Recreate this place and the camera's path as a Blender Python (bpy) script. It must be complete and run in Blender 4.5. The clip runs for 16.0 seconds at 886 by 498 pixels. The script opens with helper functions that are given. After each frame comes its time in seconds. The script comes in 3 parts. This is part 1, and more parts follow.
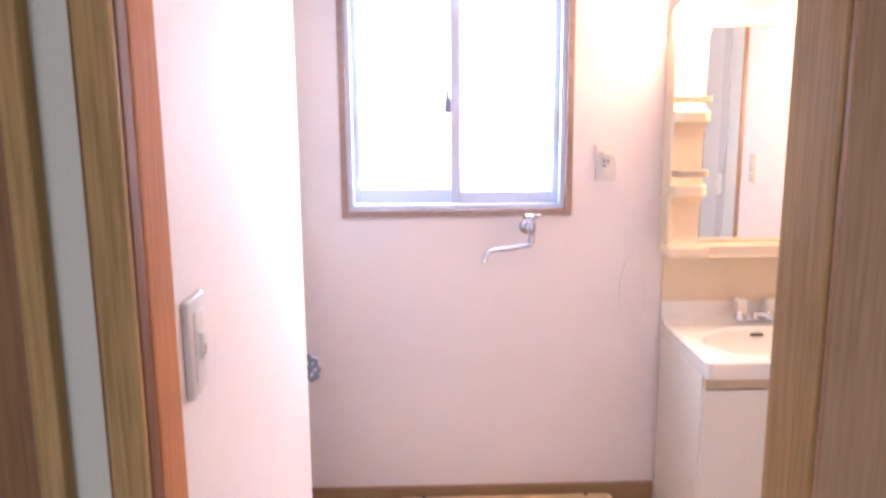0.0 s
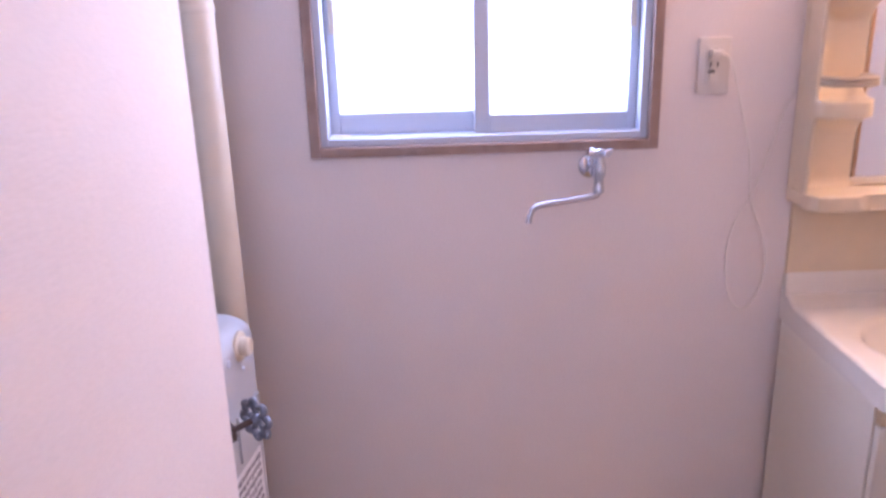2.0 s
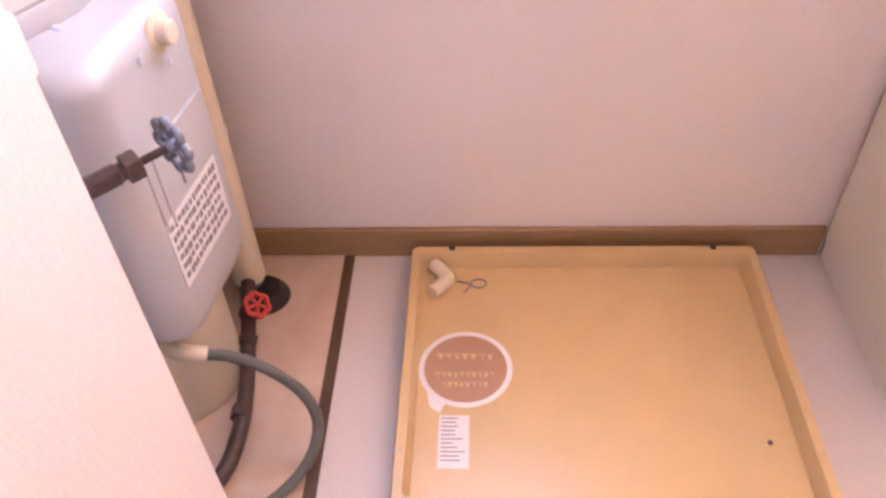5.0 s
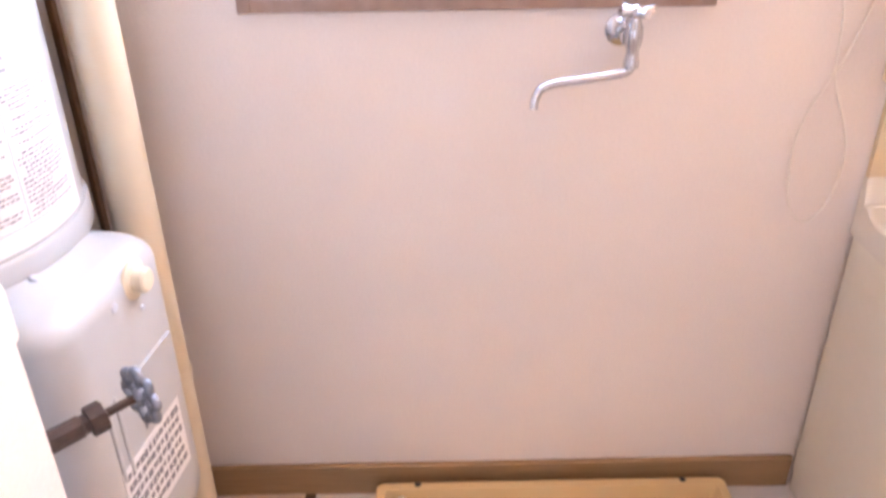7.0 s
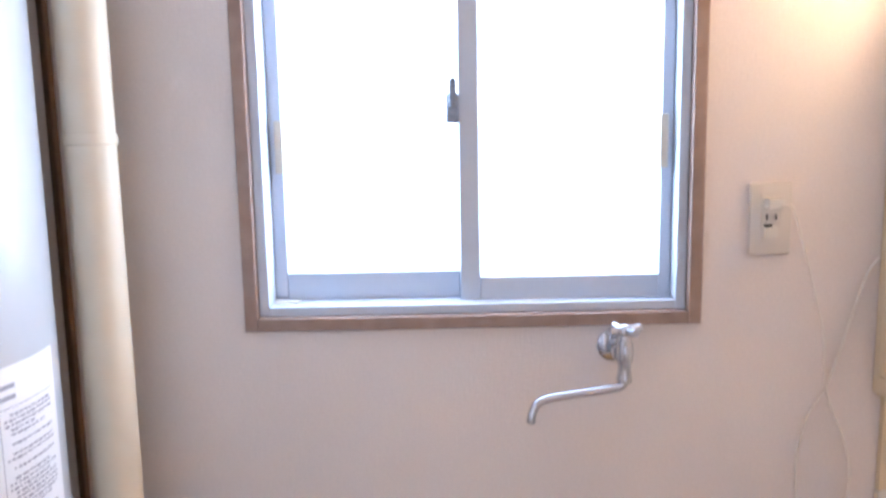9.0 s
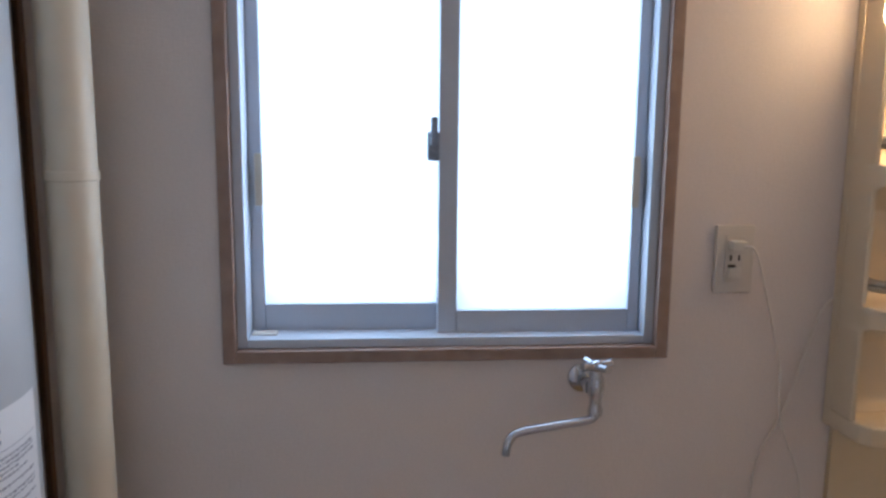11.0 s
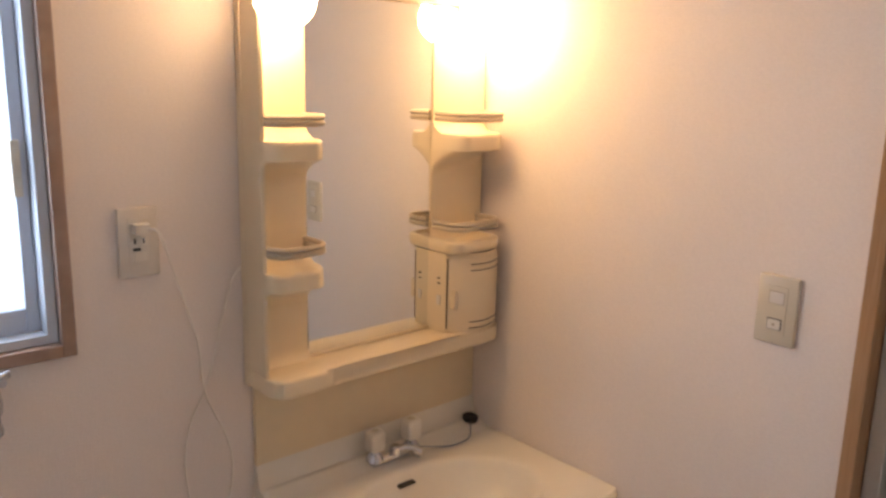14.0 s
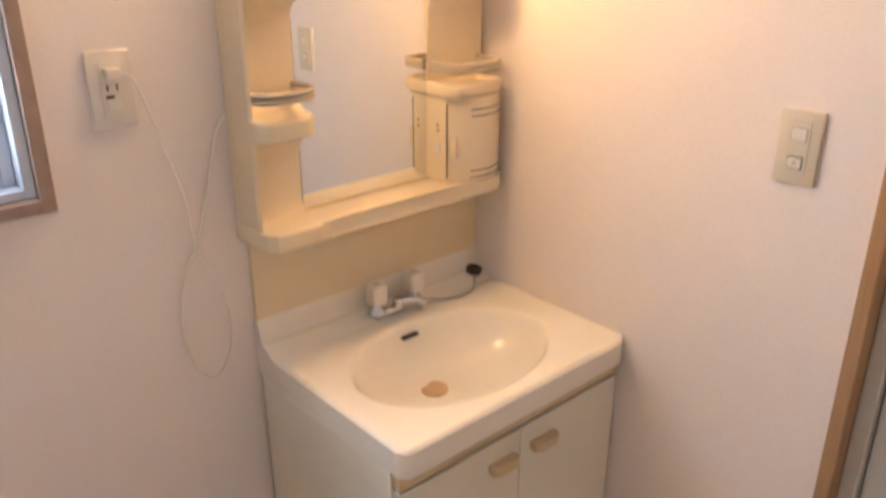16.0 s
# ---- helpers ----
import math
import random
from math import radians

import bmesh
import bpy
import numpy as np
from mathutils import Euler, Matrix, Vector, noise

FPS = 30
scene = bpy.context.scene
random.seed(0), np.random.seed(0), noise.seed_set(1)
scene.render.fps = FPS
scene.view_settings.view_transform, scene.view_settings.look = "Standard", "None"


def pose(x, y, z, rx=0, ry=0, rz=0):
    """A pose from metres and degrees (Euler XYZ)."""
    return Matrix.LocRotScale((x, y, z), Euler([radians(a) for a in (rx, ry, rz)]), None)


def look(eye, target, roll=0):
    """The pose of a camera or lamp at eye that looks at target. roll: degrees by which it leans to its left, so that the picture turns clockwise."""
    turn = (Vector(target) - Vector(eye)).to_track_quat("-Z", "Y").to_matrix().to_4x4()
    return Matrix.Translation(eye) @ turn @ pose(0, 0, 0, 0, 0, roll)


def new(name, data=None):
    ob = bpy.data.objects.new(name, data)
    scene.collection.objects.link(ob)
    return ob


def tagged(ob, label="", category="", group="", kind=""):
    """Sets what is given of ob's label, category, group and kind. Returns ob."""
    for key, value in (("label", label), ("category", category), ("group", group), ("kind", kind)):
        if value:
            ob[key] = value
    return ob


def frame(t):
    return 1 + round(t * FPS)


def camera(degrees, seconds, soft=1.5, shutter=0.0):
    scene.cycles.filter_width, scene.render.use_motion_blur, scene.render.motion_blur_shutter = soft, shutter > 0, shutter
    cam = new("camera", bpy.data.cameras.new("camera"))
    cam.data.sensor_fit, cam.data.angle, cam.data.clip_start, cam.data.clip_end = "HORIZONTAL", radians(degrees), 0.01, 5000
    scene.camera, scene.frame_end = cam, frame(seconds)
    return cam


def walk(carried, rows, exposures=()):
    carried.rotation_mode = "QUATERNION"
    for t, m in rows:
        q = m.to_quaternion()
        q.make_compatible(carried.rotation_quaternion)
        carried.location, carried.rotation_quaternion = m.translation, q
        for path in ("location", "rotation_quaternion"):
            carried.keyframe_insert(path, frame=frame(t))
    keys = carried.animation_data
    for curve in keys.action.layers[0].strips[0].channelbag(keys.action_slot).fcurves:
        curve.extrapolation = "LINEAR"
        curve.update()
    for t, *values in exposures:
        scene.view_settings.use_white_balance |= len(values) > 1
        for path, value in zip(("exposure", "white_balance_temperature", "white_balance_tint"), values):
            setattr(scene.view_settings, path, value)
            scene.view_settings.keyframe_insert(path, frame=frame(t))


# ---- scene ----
cam = camera(58.4, 16.0, soft=2.7, shutter=0.5)
WALK = [
    (0, pose(0.256, -2.641, 1.448, 79.24, 0.40, -1.83)),
    (0.5, pose(0.261, -2.515, 1.445, 81.84, 1.11, -1.57)),
    (1, pose(0.273, -2.240, 1.423, 79.45, 1.67, -0.28)),
    (1.5, pose(0.275, -1.976, 1.425, 76.33, 2.01, -0.59)),
    (2, pose(0.260, -1.744, 1.403, 71.98, 1.52, -1.36)),
    (2.5, pose(0.316, -1.456, 1.379, 64.05, 1.93, 1.98)),
    (3, pose(0.372, -1.319, 1.329, 53.52, 3.84, 4.75)),
    (3.5, pose(0.369, -1.299, 1.302, 47.87, 4.09, 4.26)),
    (3.7, look((0.331, -1.302, 1.286), (0.183, 0.116, -0.117), -4.4)),
    (5.8, pose(0.337, -1.328, 1.309, 47.84, 1.31, 1.25)),
    (6, pose(0.306, -1.327, 1.313, 50.35, 0.48, 0.39)),
    (6.5, pose(0.319, -1.316, 1.318, 56.15, 0.76, -0.10)),
    (7, pose(0.317, -1.310, 1.334, 61.27, 0.76, -0.75)),
    (7.5, pose(0.317, -1.302, 1.325, 67.45, 0.87, -1.15)),
    (8, pose(0.319, -1.306, 1.345, 72.62, 0.91, -1.05)),
    (8.5, pose(0.326, -1.303, 1.350, 78.28, 0.96, -0.71)),
    (9, pose(0.327, -1.315, 1.386, 81.62, 1.03, -0.54)),
    (9.2, pose(0.322, -1.321, 1.396, 82.60, 0.99, -0.67)),
    (11.3, pose(0.257, -1.329, 1.470, 80.57, -0.54, -6.29)),
    (11.5, pose(0.273, -1.339, 1.462, 80.34, -0.17, -8.06)),
    (12, pose(0.311, -1.309, 1.477, 78.85, -0.67, -15.20)),
    (12.5, pose(0.372, -1.284, 1.514, 78.56, -1.48, -22.61)),
    (13, pose(0.401, -1.296, 1.539, 77.99, -2.09, -30.24)),
    (13.5, pose(0.409, -1.376, 1.515, 78.69, -1.11, -36.25)),
    (14, pose(0.386, -1.334, 1.519, 77.86, -1.38, -41.65)),
    (14.5, pose(0.394, -1.324, 1.517, 77.62, -0.89, -42.75)),
    (15, pose(0.409, -1.316, 1.513, 76.45, -0.45, -42.40)),
    (15.5, pose(0.433, -1.302, 1.497, 73.09, -0.28, -41.87)),
    (16, pose(0.440, -1.291, 1.475, 67.75, -0.07, -41.63)),
]
EXPOSURES = [(0.0, 1.08, 5750, 30), (1.0, 0.70, 5700, 38), (1.5, 0.36, 5450, 41), (2.5, 0.22, 5500, 44), (3.0, 0.42, 5700, 42), (3.5, 0.66, 6000, 42), (6.0, 0.98, 6600, 36), (7.0, 1.10, 6150, 24),
             (7.5, 0.98, 5950, 22), (8.0, 0.82, 5750, 20), (9.0, 0.38, 5550, 14), (11.5, -1.18, 5650, 10), (12.5, -1.06, 6100, 13), (13.5, -0.74, 6500, 15), (14.5, -0.32, 6500, 13), (16.0, 0.13, 6600, 14)]
walk(cam, WALK, EXPOSURES)

# ---- light ----
world = bpy.data.worlds.new("sky")
scene.world = world
world.use_nodes = True
wn = world.node_tree.nodes
sky = wn.new("ShaderNodeTexSky")
sky.sky_type, sky.sun_disc, sky.sun_elevation, sky.sun_rotation = "NISHITA", False, radians(45), radians(150)
world.node_tree.links.new(sky.outputs[0], wn["Background"].inputs[0])
wn["Background"].inputs[1].default_value = 0.1


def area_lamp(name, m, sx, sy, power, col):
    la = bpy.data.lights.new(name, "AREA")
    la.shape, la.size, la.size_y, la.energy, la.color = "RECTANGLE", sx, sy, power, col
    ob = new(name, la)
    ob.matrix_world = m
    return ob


# daylight through the frosted window
area_lamp("window_daylight", look((0.385, 0.135, 1.46), (0.385, -1.0, 1.46)), 0.64, 0.60, 10.0, (0.78, 0.89, 1.0))

# unseen lamp added at the hall's end to brighten the hall and entry
area_lamp("hall_fill_lamp", look((0.3, -3.76, 1.05), (0.3, -1.0, 1.05)), 1.3, 1.8, 7.0, (0.96, 0.97, 0.98))

# ---- materials ----


def material(name, col, rough=0.5, metal=0.0, grain=0.0, scale=40.0, stain=0.06, bump=0.0, stretch=(1, 1, 1), col2=None, spec=0.5, coat=0.0):
    """A surface with fine grain and broad stains in object space."""
    m = bpy.data.materials.new(name)
    m.use_nodes = True
    n, l = m.node_tree.nodes, m.node_tree.links
    p = n["Principled BSDF"]
    p.inputs["Roughness"].default_value, p.inputs["Metallic"].default_value = rough, metal
    p.inputs["Specular IOR Level"].default_value = spec
    p.inputs["Coat Weight"].default_value = coat
    tc, mp = n.new("ShaderNodeTexCoord"), n.new("ShaderNodeMapping")
    mp.inputs["Scale"].default_value = stretch
    l.new(tc.outputs["Object"], mp.inputs["Vector"])
    fine, broad = n.new("ShaderNodeTexNoise"), n.new("ShaderNodeTexNoise")
    fine.inputs["Scale"].default_value, fine.inputs["Detail"].default_value = scale, 4
    broad.inputs["Scale"].default_value, broad.inputs["Detail"].default_value = 3.0, 3
    l.new(mp.outputs[0], fine.inputs["Vector"])
    l.new(tc.outputs["Object"], broad.inputs["Vector"])
    c2 = col2 or tuple(c * (1 - grain) for c in col)
    ramp = n.new("ShaderNodeValToRGB")
    ramp.color_ramp.elements[0].position, ramp.color_ramp.elements[1].position = 0.32, 0.68
    ramp.color_ramp.elements[0].color, ramp.color_ramp.elements[1].color = (*c2, 1), (*col, 1)
    l.new(fine.outputs["Fac"], ramp.inputs[0])
    mix = n.new("ShaderNodeMix")
    mix.data_type, mix.blend_type = "RGBA", "MULTIPLY"
    mix.inputs["Factor"].default_value = 1.0
    r2 = n.new("ShaderNodeValToRGB")
    s = 1 - stain
    r2.color_ramp.elements[0].position, r2.color_ramp.elements[1].position = 0.3, 0.62
    r2.color_ramp.elements[0].color, r2.color_ramp.elements[1].color = (s, s, s, 1), (1, 1, 1, 1)
    l.new(broad.outputs["Fac"], r2.inputs[0])
    l.new(ramp.outputs[0], mix.inputs["A"])
    l.new(r2.outputs[0], mix.inputs["B"])
    l.new(mix.outputs["Result"], p.inputs["Base Color"])
    if bump:
        b = n.new("ShaderNodeBump")
        b.inputs["Strength"].default_value, b.inputs["Distance"].default_value = bump, 0.002
        l.new(fine.outputs["Fac"], b.inputs["Height"])
        l.new(b.outputs[0], p.inputs["Normal"])
    return m


def wallpaper_material(name, col):
    """Woven vinyl wallpaper: crossing fine threads with slubs."""
    m = material(name, col, 0.75, 0, 0.06, 170, 0.04, 0, (1, 1, 2.2))
    n, l = m.node_tree.nodes, m.node_tree.links
    tc = n.new("ShaderNodeTexCoord")
    total = None
    for st in ((45, 45, 300), (260, 260, 40)):
        mp, no = n.new("ShaderNodeMapping"), n.new("ShaderNodeTexNoise")
        mp.inputs["Scale"].default_value = st
        no.inputs["Scale"].default_value, no.inputs["Detail"].default_value = 1.0, 2
        l.new(tc.outputs["Object"], mp.inputs["Vector"])
        l.new(mp.outputs[0], no.inputs["Vector"])
        if total is None:
            total = no
        else:
            ad = n.new("ShaderNodeMath")
            l.new(total.outputs["Fac"], ad.inputs[0])
            l.new(no.outputs["Fac"], ad.inputs[1])
            total = ad
    b = n.new("ShaderNodeBump")
    b.inputs["Strength"].default_value, b.inputs["Distance"].default_value = 0.28, 0.0016
    l.new(total.outputs[0], b.inputs["Height"])
    l.new(b.outputs[0], n["Principled BSDF"].inputs["Normal"])
    return m


def glow_material(name, col, strength):
    m = bpy.data.materials.new(name)
    m.use_nodes = True
    p = m.node_tree.nodes["Principled BSDF"]
    p.inputs["Base Color"].default_value = (0.9, 0.88, 0.8, 1)
    p.inputs["Emission Color"].default_value = (*col, 1)
    p.inputs["Emission Strength"].default_value = strength
    return m


def frosted_material(name):
    m = bpy.data.materials.new(name)
    m.use_nodes = True
    n, l = m.node_tree.nodes, m.node_tree.links
    n.remove(n["Principled BSDF"])
    tr, gl, mx = n.new("ShaderNodeBsdfTranslucent"), n.new("ShaderNodeBsdfGlossy"), n.new("ShaderNodeMixShader")
    tr.inputs["Color"].default_value = (0.9, 0.93, 0.95, 1)
    gl.inputs["Roughness"].default_value = 0.35
    mx.inputs[0].default_value = 0.06
    l.new(tr.outputs[0], mx.inputs[1])
    l.new(gl.outputs[0], mx.inputs[2])
    l.new(mx.outputs[0], n["Material Output"].inputs["Surface"])
    return m


WALLPAPER = wallpaper_material("wallpaper", (0.82, 0.75, 0.715))
HALL_PAPER = wallpaper_material("hall_wallpaper", (0.60, 0.61, 0.49))
CEILING = material("ceiling_paper", (0.8, 0.78, 0.75), 0.8, 0, 0.03, 120, 0.03, 0.2)
VINYL = material("floor_vinyl", (0.66, 0.60, 0.57), 0.45, 0, 0.07, 180, 0.05, 0.15)
NICHE_VINYL = material("marbled_vinyl", (0.70, 0.56, 0.45), 0.4, 0, 0.0, 9, 0.08, 0.1, (1, 1, 1), (0.60, 0.43, 0.33))
OAK = material("light_wood", (0.45, 0.285, 0.115), 0.75, 0, 0.0, 34, 0.1, 0.25, (6, 6, 0.25), (0.29, 0.185, 0.07), spec=0.12)
OAK_FLAT = material("skirting_wood", (0.40, 0.25, 0.12), 0.45, 0, 0.0, 34, 0.1, 0.2, (0.25, 6, 6), (0.30, 0.18, 0.085))
TRIM = material("window_trim_wood", (0.37, 0.265, 0.215), 0.55, 0, 0.0, 30, 0.08, 0.15, (1, 6, 1), (0.29, 0.20, 0.165))
CASING = material("tan_casing_wood", (0.42, 0.26, 0.145), 0.6, 0, 0.0, 34, 0.1, 0.2, (6, 6, 0.25), (0.33, 0.195, 0.10), spec=0.2)
RED_BROWN = material("red_brown_wood", (0.26, 0.12, 0.06), 0.7, 0, 0.0, 34, 0.1, 0.2, (6, 6, 0.25), (0.19, 0.085, 0.04), spec=0.15)
DOOR_WOOD = material("brown_door_wood", (0.24, 0.12, 0.04), 0.5, 0, 0.0, 30, 0.1, 0.2, (6, 6, 0.3), (0.16, 0.075, 0.025))
RED_WOOD = material("reddish_wood", (0.55, 0.24, 0.10), 0.8, 0, 0.0, 34, 0.1, 0.2, (6, 6, 0.25), (0.44, 0.17, 0.065), spec=0.1)
DARK_WOOD = material("dark_wood", (0.13, 0.07, 0.03), 0.45, 0, 0.0, 30, 0.1, 0.2, (6, 6, 0.3), (0.07, 0.035, 0.018))
SASH = material("grey_aluminium", (0.54, 0.59, 0.68), 0.45, 0.15, 0.03, 200, 0.04)
PLATE = material("ivory_plate", (0.62, 0.56, 0.45), 0.4, 0, 0.02, 60, 0.03)
PLATE_G = material("greyish_plate", (0.70, 0.655, 0.60), 0.4, 0, 0.02, 60, 0.03)
CORD = material("white_cord", (0.80, 0.75, 0.70), 0.5, 0, 0.02, 60, 0.03)
PLATE_W = material("white_switch_part", (0.74, 0.70, 0.64), 0.35, 0, 0.02, 60, 0.03)
SLOT = material("dark_slot", (0.03, 0.027, 0.025), 0.6, 0, 0.2, 60)
CHROME = material("chrome", (0.60, 0.62, 0.68), 0.06, 1.0, 0.04, 60, 0.05)
STEEL = material("dull_cast_steel", (0.30, 0.33, 0.40), 0.38, 0.7, 0.3, 90, 0.15, 0.4)
BROWN_PIPE = material("brown_steel_pipe", (0.10, 0.065, 0.055), 0.45, 0.2, 0.3, 90, 0.2, 0.2)
BLACK = material("black_rubber", (0.022, 0.02, 0.02), 0.6, 0, 0.3, 60, 0.1, 0.1)
RED = material("red_valve_paint", (0.55, 0.04, 0.03), 0.4, 0, 0.2, 60, 0.1, 0.1)
BLUE = material("blue_tape", (0.10, 0.20, 0.30), 0.5, 0, 0.2, 60, 0.1)
PVC = material("cream_pvc", (0.74, 0.66, 0.52), 0.35, 0, 0.03, 30, 0.05)
ENAMEL = material("white_enamel", (0.48, 0.50, 0.53), 0.35, 0, 0.02, 25, 0.04, 0, coat=0.2)
ENAMEL_WARM = material("aged_enamel", (0.62, 0.57, 0.48), 0.4, 0, 0.04, 25, 0.06)
PAPER = material("label_paper", (0.80, 0.80, 0.82), 0.5, 0, 0.02, 60, 0.03)
PRINT = material("fine_print", (0.40, 0.40, 0.46), 0.6, 0, 0.2, 200, 0.1)
INK = material("label_ink", (0.27, 0.27, 0.31), 0.6, 0, 0.2, 200, 0.1)
CREAM = material("cream_plastic", (0.80, 0.675, 0.48), 0.32, 0, 0.02, 40, 0.05, coat=0.15)
CREAM_D = material("cream_panel", (0.74, 0.62, 0.43), 0.4, 0, 0.03, 30, 0.06)
RAIL = material("beige_rail", (0.50, 0.43, 0.33), 0.4, 0, 0.03, 40, 0.05)
COUNTER = material("resin_counter", (0.80, 0.76, 0.68), 0.25, 0, 0.02, 50, 0.04, coat=0.2)
CABINET = material("cabinet_laminate", (0.74, 0.70, 0.60), 0.35, 0, 0.02, 60, 0.04)
HANDLE = material("beige_handle", (0.60, 0.47, 0.29), 0.4, 0, 0.05, 60, 0.05)
PAN = material("tan_plastic", (0.66, 0.47, 0.24), 0.33, 0, 0.04, 14, 0.06, 0.05)
STICKER = material("brown_sticker", (0.46, 0.27, 0.17), 0.4, 0, 0.05, 40, 0.05)
HOSE = material("grey_green_hose", (0.13, 0.135, 0.12), 0.5, 0, 0.15, 60, 0.1)
ALU = material("grey_alu_frame", (0.56, 0.56, 0.54), 0.4, 0.2, 0.04, 120, 0.05)
DOOR_PANE = material("bathroom_pane", (0.66, 0.68, 0.62), 0.4, 0, 0.05, 140, 0.05, 0.3)
STRAINER = material("drain_strainer", (0.56, 0.40, 0.25), 0.4, 0.1, 0.1, 60, 0.05)
BULB = glow_material("lit_globe", (1.0, 0.63, 0.30), 84.0)
FROST = frosted_material("frosted_glass")
MIRROR = bpy.data.materials.new("mirror_silver")
MIRROR.use_nodes = True
MIRROR.node_tree.nodes["Principled BSDF"].inputs["Metallic"].default_value = 1.0
MIRROR.node_tree.nodes["Principled BSDF"].inputs["Roughness"].default_value = 0.02
MIRROR.node_tree.nodes["Principled BSDF"].inputs["Base Color"].default_value = (0.86, 0.88, 0.88, 1)

# ---- building blocks ----


def finish(name, bm, mat, parent=None, smooth=False, sharp=40):
    me = bpy.data.meshes.new(name)
    bmesh.ops.recalc_face_normals(bm, faces=bm.faces)
    bm.to_mesh(me)
    bm.free()
    me.materials.append(mat)
    if smooth:
        for f in me.polygons:
            f.use_smooth = True
        me.set_sharp_from_angle(angle=radians(sharp))
    ob = new(name, me)
    if parent:
        ob.parent = parent
        ob.matrix_parent_inverse = parent.matrix_basis.inverted()
    return ob


def group(name, at, label, category, kind="", tag=""):
    ob = new(name)
    ob.matrix_basis = Matrix.Translation(at)
    ob.empty_display_size = 0.05
    return tagged(ob, label, category, tag, kind)


def add_box(bm, lo, hi, bevel=0.0, seg=2):
    vs = [bm.verts.new((x, y, z)) for x in (lo[0], hi[0]) for y in (lo[1], hi[1]) for z in (lo[2], hi[2])]
    fs = [bm.faces.new([vs[i] for i in q]) for q in ((0, 1, 3, 2), (4, 6, 7, 5), (0, 4, 5, 1), (2, 3, 7, 6), (0, 2, 6, 4), (1, 5, 7, 3))]
    if bevel:
        es = list({e for f in fs for e in f.edges})
        bmesh.ops.bevel(bm, geom=es, offset=bevel, segments=seg, profile=0.5, affect="EDGES")


def box(name, lo, hi, mat, parent=None, bevel=0.0, seg=2):
    bm = bmesh.new()
    add_box(bm, lo, hi, bevel, seg)
    return finish(name, bm, mat, parent, bevel > 0, 20)


def boxes(name, spans, mat, parent=None, bevel=0.0):
    bm = bmesh.new()
    for lo, hi in spans:
        add_box(bm, lo, hi, bevel)
    return finish(name, bm, mat, parent, bevel > 0, 20)


def lathe(name, profile, at, axis, mat, parent=None, steps=32):
    """profile: (radius, height) along the axis from the point at."""
    bm = bmesh.new()
    turn = Vector((0, 0, 1)).rotation_difference(Vector(axis)).to_matrix()
    rings = []
    for r, h in profile:
        rings.append([bm.verts.new(Vector(at) + turn @ Vector((r * math.cos(2 * math.pi * k / steps), r * math.sin(2 * math.pi * k / steps), h))) for k in range(steps)])
    for a, b in zip(rings, rings[1:]):
        for k in range(steps):
            bm.faces.new((a[k], a[(k + 1) % steps], b[(k + 1) % steps], b[k]))
    bm.faces.new(rings[0])
    bm.faces.new(rings[-1])
    return finish(name, bm, mat, parent, True)


def smooth_path(points, steps):
    """A Catmull-Rom line through the points."""
    ps = [Vector(p) for p in points]
    ps = [2 * ps[0] - ps[1]] + ps + [2 * ps[-1] - ps[-2]]
    out = []
    for i in range(1, len(ps) - 2):
        a, b, c, d = ps[i - 1:i + 3]
        for k in range(steps):
            t = k / steps
            out.append(0.5 * (2 * b + (c - a) * t + (2 * a - 5 * b + 4 * c - d) * t * t + (3 * b - a - 3 * c + d) * t ** 3))
    out.append(ps[-2])
    return out


def add_tube(bm, pts, radius, sides=12):
    up = Vector((0.31, 0.17, 0.93))
    rings = []
    for i, p in enumerate(pts):
        d = (pts[min(i + 1, len(pts) - 1)] - pts[max(i - 1, 0)]).normalized()
        u = (up - d * up.dot(d)).normalized()
        up = u
        v = d.cross(u)
        rings.append([bm.verts.new(p + radius * (math.cos(2 * math.pi * k / sides) * u + math.sin(2 * math.pi * k / sides) * v)) for k in range(sides)])
    for a, b in zip(rings, rings[1:]):
        for k in range(sides):
            bm.faces.new((a[k], a[(k + 1) % sides], b[(k + 1) % sides], b[k]))
    bm.faces.new(rings[0])
    bm.faces.new(rings[-1])


def tube(name, points, radius, mat, parent=None, steps=8, sides=12):
    bm = bmesh.new()
    add_tube(bm, smooth_path(points, steps), radius, sides)
    return finish(name, bm, mat, parent, True)


def slab(name, outline, z0, z1, mat, parent=None, bevel=0.0, seg=3):
    """A plan outline (x, y) drawn up from z0 to z1, with rounded rims."""
    bm = bmesh.new()
    lo = [bm.verts.new((x, y, z0)) for x, y in outline]
    hi = [bm.verts.new((x, y, z1)) for x, y in outline]
    n = len(outline)
    bm.faces.new(lo)
    bm.faces.new(hi)
    for k in range(n):
        bm.faces.new((lo[k], lo[(k + 1) % n], hi[(k + 1) % n], hi[k]))
    if bevel:
        es = [e for e in bm.edges if abs(e.verts[0].co.z - e.verts[1].co.z) < 1e-6]
        bmesh.ops.bevel(bm, geom=es, offset=bevel, segments=seg, profile=0.5, affect="EDGES")
    return finish(name, bm, mat, parent, True, 20)


